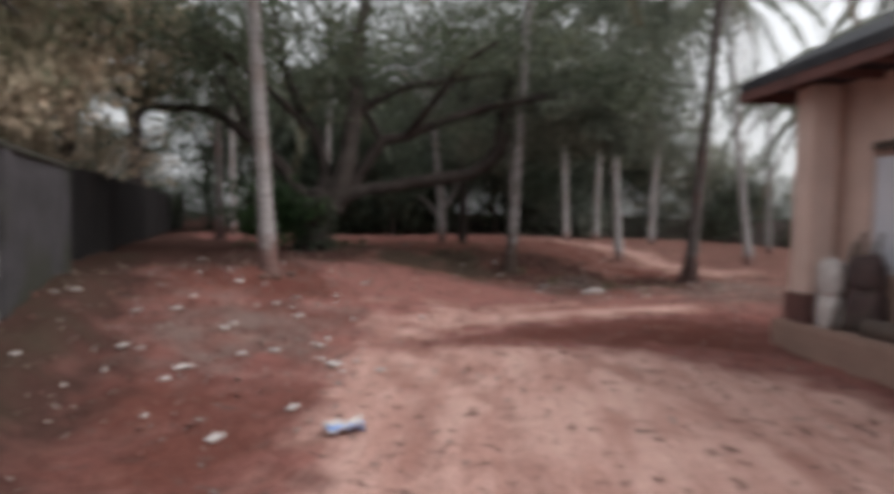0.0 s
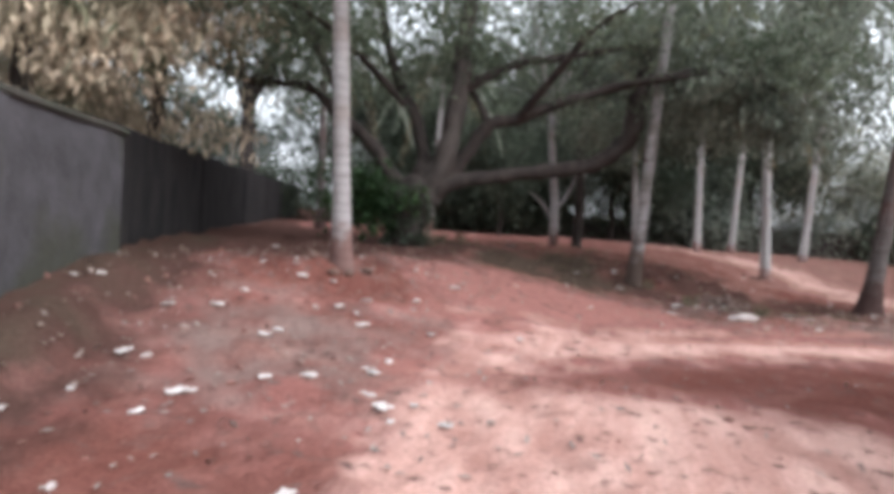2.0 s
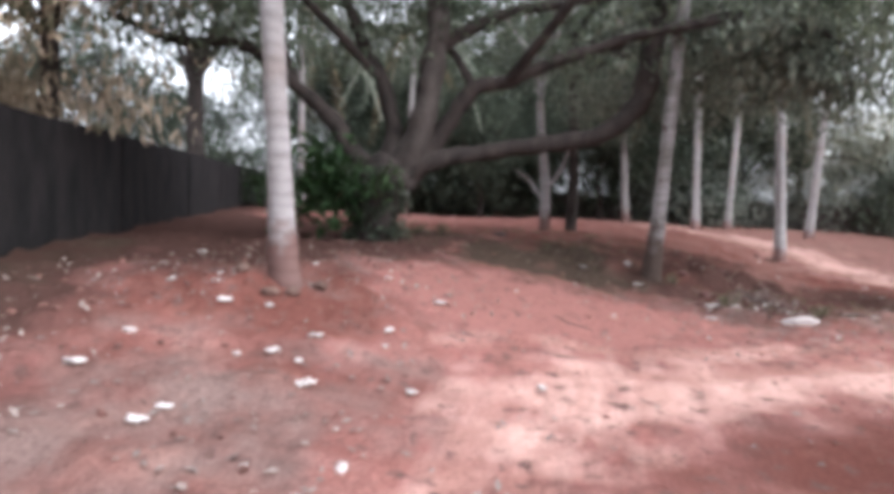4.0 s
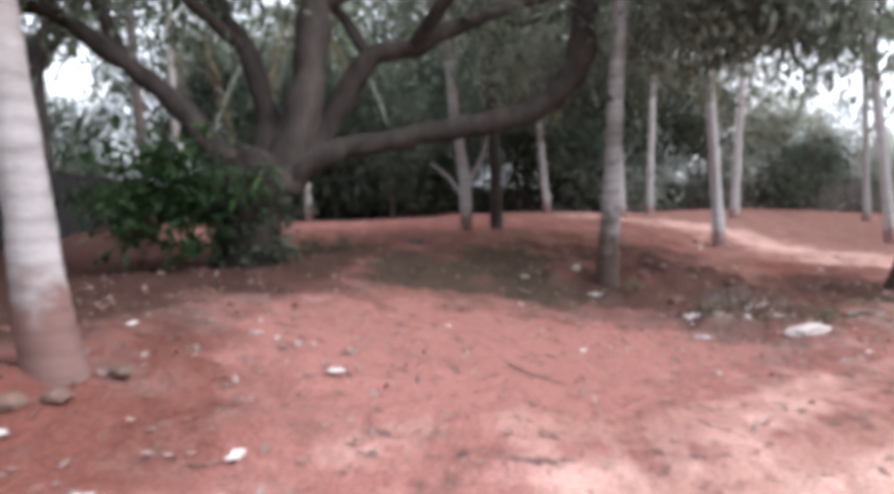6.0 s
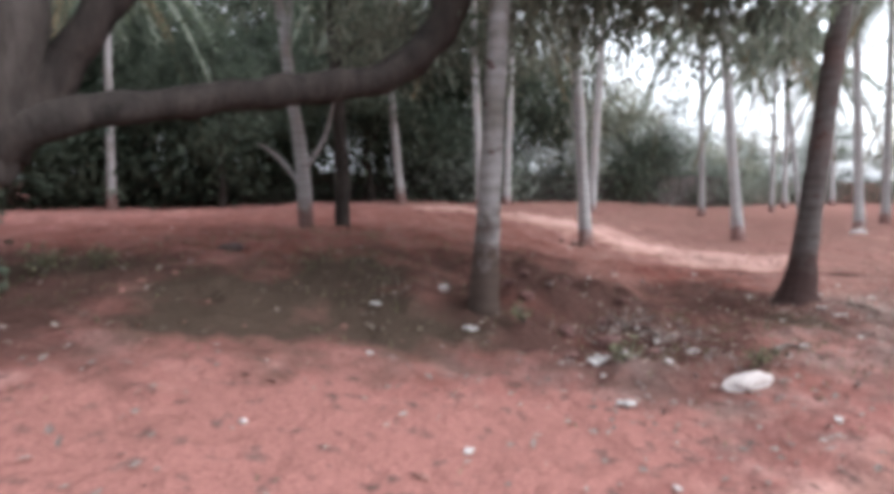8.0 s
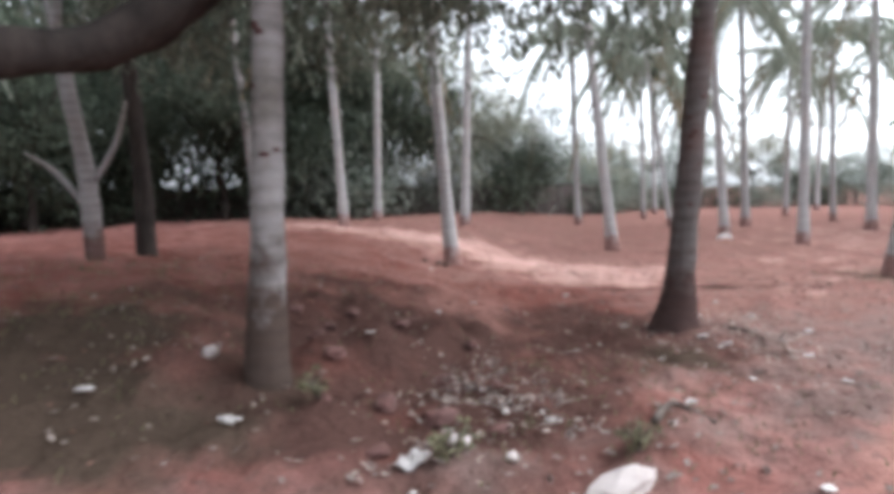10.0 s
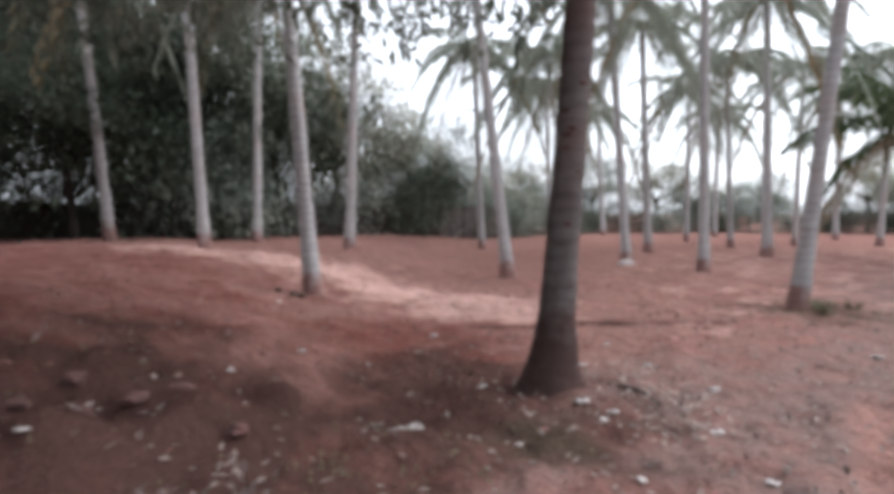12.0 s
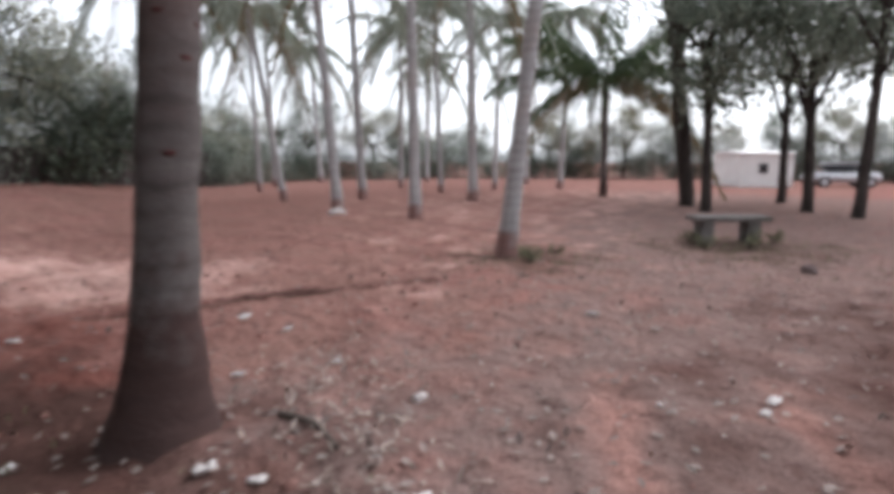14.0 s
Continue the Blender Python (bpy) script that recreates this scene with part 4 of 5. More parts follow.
def crowned_tree(name, stem, rad, mat, shape, count, per, size, leafmat, seed, label, limbs=6, hang=0.0, gap=-0.1, grain=1.6, clumps=0, clump=0.55, flat=0.0):
    """A tree with a bent stem, forking limbs and an uneven crown; shape: centre, radii of the crown above the stem's foot."""
    gen = random.Random(seed)
    root = new(name)
    parts = [tube(stem, rad, 10, 6, lump=0.15)]
    (cx, cy, cz), (ax, ay, az) = shape
    top = Vector(stem[-1])
    child("trunk", mesh_of("trunk", *parts[0], mat, True), root)
    for k in range(limbs):
        a = 2 * math.pi * (k + gen.random() * 0.6) / limbs
        s = Vector(stem[-2]).lerp(top, gen.random())
        e = Vector((cx + 0.75 * ax * math.cos(a), cy + 0.75 * ay * math.sin(a), cz + az * gen.uniform(-0.3, 0.6)))
        mid = s.lerp(e, 0.5) + Vector((0, 0, 0.12 * az))
        child("limb", mesh_of("limb", *tube([s, mid, e], [rad[-1] * 0.7, rad[-1] * 0.45, 0.02], 7, 5, lump=0.15), mat, True), root)
    spots, hearts = [], []
    while len(hearts) < clumps:
        u = Vector((gen.gauss(0, 1), gen.gauss(0, 1), gen.gauss(0, 1))).normalized() * gen.random() ** 0.38
        if flat:
            u.z = max(u.z, -flat)
        hearts.append((Vector((cx + ax * u.x, cy + ay * u.y, cz + az * u.z)), clump * gen.uniform(0.6, 1.4)))
    while len(spots) < count:
        if hearts:
            q, w = hearts[int(gen.random() * clumps)]
            spots.append((q.x + gen.gauss(0, w), q.y + gen.gauss(0, w), q.z + 0.7 * gen.gauss(0, w)))
            continue
        u = Vector((gen.gauss(0, 1), gen.gauss(0, 1), gen.gauss(0, 1))).normalized() * gen.random() ** 0.45
        p = Vector((cx + ax * u.x, cy + ay * u.y, cz + az * u.z))
        if noise.noise(p * (grain / max(ax, 1)) + Vector((seed, 0, 0))) > gap:
            spots.append(tuple(p))
    V, F = leaves(spots, per, size * 1.5, size, size * 0.34, 0.45 + hang, np.random.default_rng(seed))
    child("crown", mesh_of("crown", V, F, leafmat), root)
    return tagged(root, label, "tree")


def at_ground(root, x, y, turn=0.0, s=1.0):
    root.matrix_basis = pose(x, y, ground_z(x, y) - 0.1, 0, 0, turn) @ Matrix.Diagonal((s, s, s, 1))
    return root


at_ground(crowned_tree("broadleaf_tree", [(0, 0, 0), (0, 0, 1.5), (-0.1, 0, 3.5), (-0.25, 0, 5.5)], [0.17, 0.13, 0.12, 0.1], DARK_BARK, ((3.3, -3.4, 5.05), (5.0, 3.6, 2.85)), 1800, 14, 0.19, LEAF_MID, 12, "thin dark-barked tree with a wide drooping leafy crown", 12, 0.3, clumps=130, clump=0.36, flat=0.7), -0.17, 21.36)
at_ground(crowned_tree("pale_forked_tree", [(0, 0, 0), (-0.05, 0, 1.5), (-0.25, 0, 3.0), (-0.5, 0, 5.5)], [0.16, 0.13, 0.11, 0.09], PALM_BARK, ((-0.5, 1.5, 7.5), (3.0, 3.0, 2.2)), 300, 12, 0.24, LEAF, 14, "pale thin tree with low forked branches", 5), -0.9, 21.31)
FORK = bpy.data.objects["pale_forked_tree"]
for pts in ([(-0.05, 0, 0.9), (-0.5, 0.1, 1.5), (-0.9, 0.1, 1.8)], [(-0.05, 0, 1.2), (0.4, -0.1, 1.9), (0.6, -0.1, 2.6)]):
    child("limb", mesh_of("limb", *tube(pts, [0.06, 0.045, 0.02], 7, 4), PALM_BARK, True), FORK)

FAR = []
for k in range(4):
    FAR.append(crowned_tree("far_tree", [(0, 0, 0), (0.1, 0, 1.5), (0.0, 0.2, 3.2), (0.2, 0.1, 5.0)], [0.28, 0.2, 0.17, 0.13], DARK_BARK, ((0, 0, 6.0), (4.2 + 0.4 * k, 4.4, 3.8 + 0.3 * k)), 900, 10, 0.36, (LEAF_DEEP, LEAF_MID, LEAF_HAZE, LEAF_OLIVE_HAZE)[k], 40 + k, "dense dark green tree at the edge of the grove", 9, clumps=46, clump=0.5))
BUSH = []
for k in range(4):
    BUSH.append(tagged(crowned_tree("bush", [(0, 0, 0), (0, 0, 0.4), (0.1, 0, 0.9)], [0.08, 0.06, 0.04], DARK_BARK, ((0, 0, 1.35), (2.3, 1.8, 1.45)), 340, 10, 0.24, LEAF_HAZE if k == 3 else LEAF_DEEP, 60 + k, "dark undergrowth bush along the boundary", 5, clumps=26, clump=0.42), category="bush"))

EDGE = [(-40, 22), (-26, 30), (-14, 35), (-4, 38), (6, 40), (14, 42), (22, 48), (34, 54), (46, 48), (55, 38), (60, 26), (60, 10), (56, -4)]
gen = random.Random(9)
used = 0


def along_edge(line, spacing):
    out, carry = [], 0.0
    for (ax, ay), (bx, by) in zip(line, line[1:]):
        d = math.hypot(bx - ax, by - ay)
        s = carry
        while s < d:
            out.append((ax + (bx - ax) * s / d, ay + (by - ay) * s / d))
            s += spacing
        carry = s - d
    return out


def plant(src, x, y, s, k):
    m = pose(x, y, ground_z(x, y) - 0.15, 0, 0, gen.uniform(0, 360))
    if k:
        ob = copy_thing(src, m)
    else:
        ob = src
        ob.matrix_basis = m
    ob.scale = (s, s, s * gen.uniform(0.85, 1.2))
    return ob


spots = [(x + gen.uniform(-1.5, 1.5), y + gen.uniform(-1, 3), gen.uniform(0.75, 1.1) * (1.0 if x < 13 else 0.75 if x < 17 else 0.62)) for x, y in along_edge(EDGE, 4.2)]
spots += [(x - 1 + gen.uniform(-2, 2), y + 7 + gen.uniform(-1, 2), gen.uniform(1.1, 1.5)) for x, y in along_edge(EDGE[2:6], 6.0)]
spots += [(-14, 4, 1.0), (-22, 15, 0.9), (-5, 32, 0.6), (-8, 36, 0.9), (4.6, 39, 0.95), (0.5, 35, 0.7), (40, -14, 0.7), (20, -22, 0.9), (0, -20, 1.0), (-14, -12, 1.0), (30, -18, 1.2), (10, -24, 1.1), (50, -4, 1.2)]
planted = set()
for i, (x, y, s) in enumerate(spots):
    # Trees to the right take the haze-paled leaves, left ones the dark leaf.
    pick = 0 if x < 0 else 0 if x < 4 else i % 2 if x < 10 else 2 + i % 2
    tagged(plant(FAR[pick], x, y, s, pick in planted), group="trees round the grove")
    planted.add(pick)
bushes = [(x + gen.uniform(-1, 1), y - 2.2 + gen.uniform(-0.8, 0.8), gen.uniform(0.7, 1.25) * (1.3 if x < 16 else 1.0)) for x, y in along_edge(EDGE, 2.4)]
bushes += [(-8.5, 33.2, 1.5), (-6.4, 33.8, 1.4), (-10.6, 32.4, 1.4), (3.6, 36.2, 1.4), (5.2, 36.6, 1.3)]
for i, (x, y, s) in enumerate(bushes):
    # Most bushes to the right take the haze-paled leaf.
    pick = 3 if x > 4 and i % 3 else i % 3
    tagged(plant(BUSH[pick], x, y, s, pick + 10 in planted), group="undergrowth along the boundary")
    planted.add(pick + 10)

# Trees with dark crowns by the bench and the far house.
for i, (x, y, h, lean, cz, r) in enumerate([(24.95, 19.19, 8.0, (-0.075, 0.095), 8.6, 1.7), (22.92, 18.07, 5.0, (-0.02, 0.03), 4.3, 1.7), (28.28, 16.99, 4.5, (-0.01, 0.013), 4.9, 2.0), (24.38, 15.72, 4.5, (-0.028, 0.035), 5.2, 2.1), (23.26, 14.44, 5.5, (0.026, -0.033), 5.6, 2.4)]):
    at_ground(crowned_tree("leafy_tree", [(0, 0, 0), (0.3 * lean[0], 0.3 * lean[1], 0.5), (lean[0] * h * 0.5, lean[1] * h * 0.5, h * 0.5), (lean[0] * h, lean[1] * h, h)], [0.3, 0.25, 0.24, 0.22] if i == 0 else [0.22, 0.15, 0.13, 0.1], DARK_BARK, ((lean[0] * cz, lean[1] * cz, cz + 0.7), (r * 1.15, r * 1.15, r * 1.15)), 430, 12, 0.24, LEAF_MID, 80 + i, "dark-trunked leafy tree at the far side of the clearing", 7, 0.35, clumps=44, clump=0.36), x, y)


# Dry-leaved climber tree that leans over the wall.
at_ground(crowned_tree("dry_leaved_tree", [(0, 0, 0), (0, 0, 1.5), (0.3, -0.2, 3.0), (0.4, -0.4, 4.5)], [0.2, 0.16, 0.13, 0.1], DARK_BARK, ((0.2, -1.0, 4.2), (2.8, 2.6, 2.5)), 900, 14, 0.2, LEAF_DRY, 90, "tree smothered in hanging tan and olive dry foliage over the wall", 6, 0.7, -0.2, clumps=40, clump=0.36), -8.0, 12.0)
at_ground(crowned_tree("dry_leaved_tree", [(0, 0, 0), (0, 0, 1.5), (0.3, -0.2, 3.0), (0.4, -0.4, 4.0)], [0.2, 0.16, 0.13, 0.1], DARK_BARK, ((0.2, 0.3, 4.0), (2.2, 2.2, 2.3)), 560, 14, 0.2, LEAF_DRY, 91, "tree hung with brown dry leaf masses behind the wall", 6, 0.7, -0.2, clumps=32, clump=0.34), -6.6, 8.2)


at_ground(crowned_tree("creeper_tree", [(0, 0, 0), (0.1, 0, 1.5), (-0.1, 0.1, 3.5), (0.1, 0, 6.0)], [0.42, 0.33, 0.3, 0.24], DARK_BARK, ((0.5, 0.5, 8.0), (3.2, 3.2, 2.4)), 380, 12, 0.25, LEAF, 95, "thick dark trunk standing behind the compound wall", 6, 0.2), -13.9, 23.2)


# ---- compound wall ----
WA, WDIR = Vector((-2.83, 4.40, 0)), Vector((-0.462, 0.887, 0))
WN = Vector((0.887, 0.462, 0))


def wall_pose(s, z=0.0, out=0.0):
    p = WA + WDIR * s + WN * out
    return Matrix(((WDIR.x, -WN.x, 0, p.x), (WDIR.y, -WN.y, 0, p.y), (0, 0, 1, z), (0, 0, 0, 1)))


TOP = 2.1
near_wall = tagged(new("wall_near"), "old plastered block compound wall with bare blocks showing", "wall", kind="structure")
near_wall.matrix_world = wall_pose(0)
bm = bmesh.new()
box(bm, -9.0, 4.2, 0, 0.2, -0.2, TOP)
bmesh.ops.subdivide_edges(bm, edges=[e for e in bm.edges if e.calc_length() > 3], cuts=40, use_grid_fill=True)
for v in bm.verts:
    if v.co.z > 1:
        v.co.z += 0.04 * noise.noise(Vector((v.co.x * 0.8, 0, 3)))
part("wall_core", bm, MORTAR, near_wall)
bm = bmesh.new()
box(bm, 1.45, 4.25, -0.028, -0.002, -0.2, TOP + 0.02, 0.006)
part("plaster", bm, PLASTER, near_wall)
bm = bmesh.new()
box(bm, -9.0, 1.45, -0.024, -0.002, 1.5, TOP + 0.01, 0.006)
part("plaster", bm, PLASTER, near_wall)
bm = bmesh.new()
box(bm, 1.24, 1.52, -0.06, 0.22, -0.2, TOP + 0.03, 0.012)
part("pier", bm, PLASTER, near_wall, "dark streaked wall pier")
bm = bmesh.new()
box(bm, -9.0, 4.3, -0.07, 0.27, TOP + 0.02, TOP + 0.1, 0.02)
bmesh.ops.subdivide_edges(bm, edges=[e for e in bm.edges if e.calc_length() > 3], cuts=30)
rough_up(bm, 0.02, 2.0)
part("coping", bm, MOSSY, near_wall, "mossy uneven coping")
bm = bmesh.new()
box(bm, 0, 0.4, -0.018, 0.05, 0, 0.29, 0.012)
block_mesh = bpy.data.meshes.new("block")
bm.to_mesh(block_mesh)
bm.free()
block_mesh.materials.append(BLOCK)
for row in range(4):
    for k in range(23):
        if k == 0 and row == 3:
            continue
        x = 0.8 - 0.42 * k - (0.2 if row % 2 else 0)
        child("block", block_mesh, near_wall, "", pose(x, 0, 0.22 + 0.305 * row))

far_wall = tagged(new("wall_far"), "black mould-stained compound wall running up the slope", "wall", kind="structure")
far_wall.matrix_world = wall_pose(4.3, 0, -0.35)
bm = bmesh.new()
box(bm, 0, 40, 0, 0.22, -0.3, 2.3)
bmesh.ops.subdivide_edges(bm, edges=[e for e in bm.edges if e.calc_length() > 3], cuts=60, use_grid_fill=True)
for v in bm.verts:
    if v.co.z > 1:
        v.co.z = 2.32 + 0.012 * v.co.x + 0.05 * noise.noise(Vector((v.co.x * 0.5, 1, 0)))
    v.co.y += 0.03 * noise.noise(v.co * 0.6)
part("wall_core", bm, BLACK_WALL, far_wall)
for k in range(6):
    bm = bmesh.new()
    box(bm, 6.1 * k, 6.1 * k + 0.3, -0.025, 0.0, -0.3, 2.26 + 0.07 * k, 0.01)
    part("pier", bm, BLACK_WALL, far_wall)

# Boundary wall under the far trees.
BW = [(-12, 33.5), (-2, 36.2), (8, 38), (16, 40), (24, 45.5)]
boundary = tagged(new("wall_boundary"), "low dark laterite boundary wall under the far trees", "wall", kind="structure")
for (ax, ay), (bx, by) in zip(BW, BW[1:]):
    d = math.hypot(bx - ax, by - ay)
    bm = bmesh.new()
    box(bm, 0, d - 0.02, -0.1, 0.12, -0.3, 1.5, 0.02)
    ob = part("wall_panel", bm, LATERITE, boundary)
    ob.matrix_basis = pose(ax, ay, 0.45, 0, 0, math.degrees(math.atan2(by - ay, bx - ax)))
    for k in range(int(d / 2.5)):
        bm = bmesh.new()
        box(bm, 0.2 + 2.5 * k, 0.5 + 2.5 * k, -0.16, -0.1, -0.3, 1.56, 0.01)
        ob = part("pier", bm, LATERITE, boundary)
        ob.matrix_basis = pose(ax, ay, 0.45, 0, 0, math.degrees(math.atan2(by - ay, bx - ax)))


# ---- house beside the start ----
def house():
    root = new("house")
    root.matrix_world = pose(4.82, 7.95, 0, 0, 0, 12)
    # local: x into the house, -y along its front towards the start
    bm = bmesh.new()
    box(bm, 0, 8, -9, 0, -0.3, 0.37, 0.03)
    part("plinth", bm, CEMENT, root, "dusty cement plinth")
    bm = bmesh.new()
    box(bm, 0.62, 7.8, -0.42, -0.2, 0.37, 3.2)
    part("wall", bm, WALL_PAINT, root, "peach limewashed wall")
    for y0, y1, z0, z1 in ((-0.75, -0.42, 0.37, 3.2), (-2.05, -0.75, 0.37, 1.0), (-2.05, -0.75, 2.45, 3.2), (-9, -2.05, 0.37, 3.2)):
        bm = bmesh.new()
        box(bm, 0.62, 0.84, y0, y1, z0, z1)
        part("wall", bm, WALL_PAINT, root, "peach limewashed wall")
    bm = bmesh.new()
    box(bm, 0.12, 0.44, -0.46, -0.14, 0.37, 3.15, 0.02)
    part("pillar", bm, WALL_PAINT, root, "square corner pillar")
    bm = bmesh.new()
    box(bm, 0.08, 0.48, -0.5, -0.1, 0.37, 0.72, 0.02)
    part("pillar_base", bm, SOFFIT, root, "dark red-brown painted pillar foot")
    win = bmesh.new()
    box(win, 0.6, 0.66, -2.05, -0.75, 2.36, 2.45, 0.005)
    frame_ob = part("window_frame", win, WOOD, root, "dark timber window head")
    bm = bmesh.new()
    box(bm, 0.64, 0.7, -2.03, -0.77, 1.0, 2.28, 0.006)
    part("shutter", bm, WHITE_PAINT, root, "pale bluish painted shutter")
    # hipped tiled roof with a deep eave
    V = [(-0.2, 0.55, 3.22), (8.6, 0.55, 3.22), (8.6, -9.6, 3.22), (-0.2, -9.6, 3.22), (4, -4, 5.6), (4, -5.2, 5.6)]
    V += [(x, y, z + 0.12) for x, y, z in V]
    F = [(6, 7, 10), (7, 8, 11, 10), (8, 9, 11), (9, 6, 10, 11), (0, 4, 1), (1, 4, 5, 2), (2, 5, 3), (3, 5, 4, 0), (0, 1, 7, 6), (1, 2, 8, 7), (2, 3, 9, 8), (3, 0, 6, 9)]
    child("roof", mesh_of("roof", V, F, ROOF), root, "dark hipped tile roof")
    bm = bmesh.new()
    box(bm, -0.19, 8.55, 0.5, 0.54, 3.1, 3.25)
    box(bm, -0.19, -0.15, -9.55, 0.5, 3.1, 3.25)
    part("fascia", bm, SOFFIT, root, "reddish timber fascia")
    for k in range(14):
        bm = bmesh.new()
        box(bm, -0.15, 0.7, -0.25 - 0.62 * k, -0.18 - 0.62 * k, 3.13, 3.21)
        part("rafter", bm, SOFFIT, root)
    tagged(root, "small peach-walled house with a dark hipped roof", "house")


house()
HM = pose(4.82, 7.95, 0, 0, 0, 12)


def sack(x, y, z, s, mat, name, label, cat, flat=1.0):
    bm = bmesh.new()
    bmesh.ops.create_icosphere(bm, subdivisions=3, radius=1)
    for v in bm.verts:
        c = [math.copysign(abs(k) ** 0.55, k) for k in v.co]
        v.co = Vector((c[0] * s[0], c[1] * s[1], c[2] * s[2])) * (1 + 0.25 * noise.noise(v.co * 1.7 + Vector((x, y, 0))))
        v.co.z = max(v.co.z, -0.75 * s[2])
    me = bpy.data.meshes.new(name)
    bm.to_mesh(me)
    bm.free()
    me.materials.append(mat)
    me.polygons.foreach_set("use_smooth", [True] * len(me.polygons))
    ob = new(name, me)
    ob.matrix_world = pose(x, y, z + 0.72 * s[2], 0, 0, 40 * x)
    return tagged(ob, label, cat)


p = HM @ Vector((0.26, -0.68, 0.37))
sack(p.x, p.y, 0.37, (0.13, 0.13, 0.24), PAPER, "sack", "upright white woven sack on the plinth", "sack")
sack(p.x, p.y, 0.75, (0.12, 0.13, 0.22), PAPER, "sack", "white woven sack resting on another sack", "sack")
p = HM @ Vector((0.42, -0.98, 0.37))
sack(p.x, p.y, 0.37, (0.16, 0.17, 0.3), DARK_STONE, "sack", "dark bulging sack against the house wall", "sack")
sack(p.x, p.y, 0.85, (0.15, 0.16, 0.2), DARK_STONE, "sack", "dark sack heaped on another dark sack", "sack")


def log(pts, r, name, label, mat=WOOD, cat="log"):
    ob = new(name, mesh_of(name, *tube(pts, r, 9, 5, lump=0.3), mat, True))
    return tagged(ob, label, cat)


for k in range(4):
    a, b = HM @ Vector((0.14 + 0.05 * k, -0.85 - 0.09 * k, 0.38)), HM @ Vector((0.5, -0.7 - 0.12 * k, 1.35 + 0.1 * (k % 2)))
    log([a, a.lerp(b, 0.5), b], [0.028, 0.024, 0.018], "firewood_stick", "dark branch leaning on the house wall", WOOD, "firewood")


p, q = HM @ Vector((0.25, -1.2, 0.45)), HM @ Vector((0.3, -2.3, 0.45))
log([p, p.lerp(q, 0.5), q], [0.1, 0.09, 0.1], "log", "cut log lying on the house plinth")


# ---- bench, far house, car ----
def bench(x, y, turn):
    root = new("bench")
    root.matrix_world = pose(x, y, ground_z(x, y), 0, 0, turn)
    bm = bmesh.new()
    box(bm, -0.66, 0.66, -0.22, 0.22, 0.4, 0.48, 0.015)
    part("slab", bm, CONCRETE, root, "rough grey seat slab")
    for sx in (-0.42, 0.38):
        bm = bmesh.new()
        box(bm, sx - 0.11, sx + 0.11, -0.18, 0.18, -0.08, 0.398, 0.015)
        part("leg", bm, CONCRETE, root)
    tagged(root, "old concrete bench on the bare ground", "bench")


bench(15.9, 15.86, -52)


def far_house():
    root = new("house")
    root.matrix_world = pose(43.5, 20.2, 0, 0, 0, -55)
    bm = bmesh.new()
    box(bm, -1.5, 1.5, 0, 4, -0.2, 1.95)
    part("wall", bm, HOUSE_WHITE, root, "white limewashed wall")
    V = [(-1.65, -0.2, 1.95), (1.65, -0.2, 1.95), (1.65, 4.2, 1.95), (-1.65, 4.2, 1.95), (-1.65, 2, 2.15), (1.65, 2, 2.15)]
    child("roof", mesh_of("roof", V, [(0, 1, 5, 4), (2, 3, 4, 5), (1, 2, 5), (3, 0, 4), (3, 2, 1, 0)], HOUSE_WHITE), root, "low pale roof slab")
    for x in (-0.2,):
        bm = bmesh.new()
        box(bm, x - 0.25, x + 0.25, -0.04, 0.02, 0.8, 1.35)
        part("window", bm, GLASS_DARK, root)
    tagged(root, "small white house beyond the trees", "house")


far_house()


def car(x, y, turn):
    root = new("car")
    root.matrix_world = pose(x, y, ground_z(x, y), 0, 0, turn)
    bm = bmesh.new()
    box(bm, -1.9, 1.9, -0.8, 0.8, 0.3, 0.85, 0.14)
    part("body", bm, CAR_PAINT, root, "pale silver bodywork", True)
    bm = bmesh.new()
    box(bm, -1.1, 0.95, -0.7, 0.7, 0.84, 1.38, 0.2)
    part("cabin", bm, GLASS_DARK, root, "dark glazed cabin", True)
    bm = bmesh.new()
    box(bm, -0.95, 0.8, -0.64, 0.64, 1.33, 1.42, 0.03)
    part("roof", bm, CAR_PAINT, root)
    for wx in (-1.2, 1.2):
        for wy in (-0.76, 0.76):
            bm = bmesh.new()
            bmesh.ops.create_cone(bm, cap_ends=True, segments=20, radius1=0.31, radius2=0.31, depth=0.2, matrix=pose(wx, wy, 0.31, 90))
            wheel = part("wheel", bm, RUBBER, root)
            bm = bmesh.new()
            bmesh.ops.create_cone(bm, cap_ends=True, segments=16, radius1=0.19, radius2=0.17, depth=0.215, matrix=pose(wx, wy, 0.31, 90))
            part("rim", bm, CAR_PAINT, wheel, "pale wheel rim")
    for wy in (-0.5, 0.5):
        bm = bmesh.new()
        box(bm, 1.86, 1.93, wy - 0.18, wy + 0.18, 0.6, 0.72, 0.02)
        part("headlight", bm, GLASS_DARK, root)
    tagged(root, "pale car parked beyond the far trees", "car")


car(46.0, 16.8, -60)


# ---- stones, litter and wood on the ground ----
def lump_mesh(name, seed, s, mat, rough=0.35, sub=2):
    bm = bmesh.new()
    bmesh.ops.create_icosphere(bm, subdivisions=sub, radius=1)
    for v in bm.verts:
        k = 1 + rough * noise.noise(v.co * 1.3 + Vector((seed * 7.1, 0, 0)))
        v.co = Vector((v.co.x * s[0] * k, v.co.y * s[1] * k, v.co.z * s[2] * k))
    me = bpy.data.meshes.new(name)
    bm.to_mesh(me)
    bm.free()
    me.materials.append(mat)
    return me


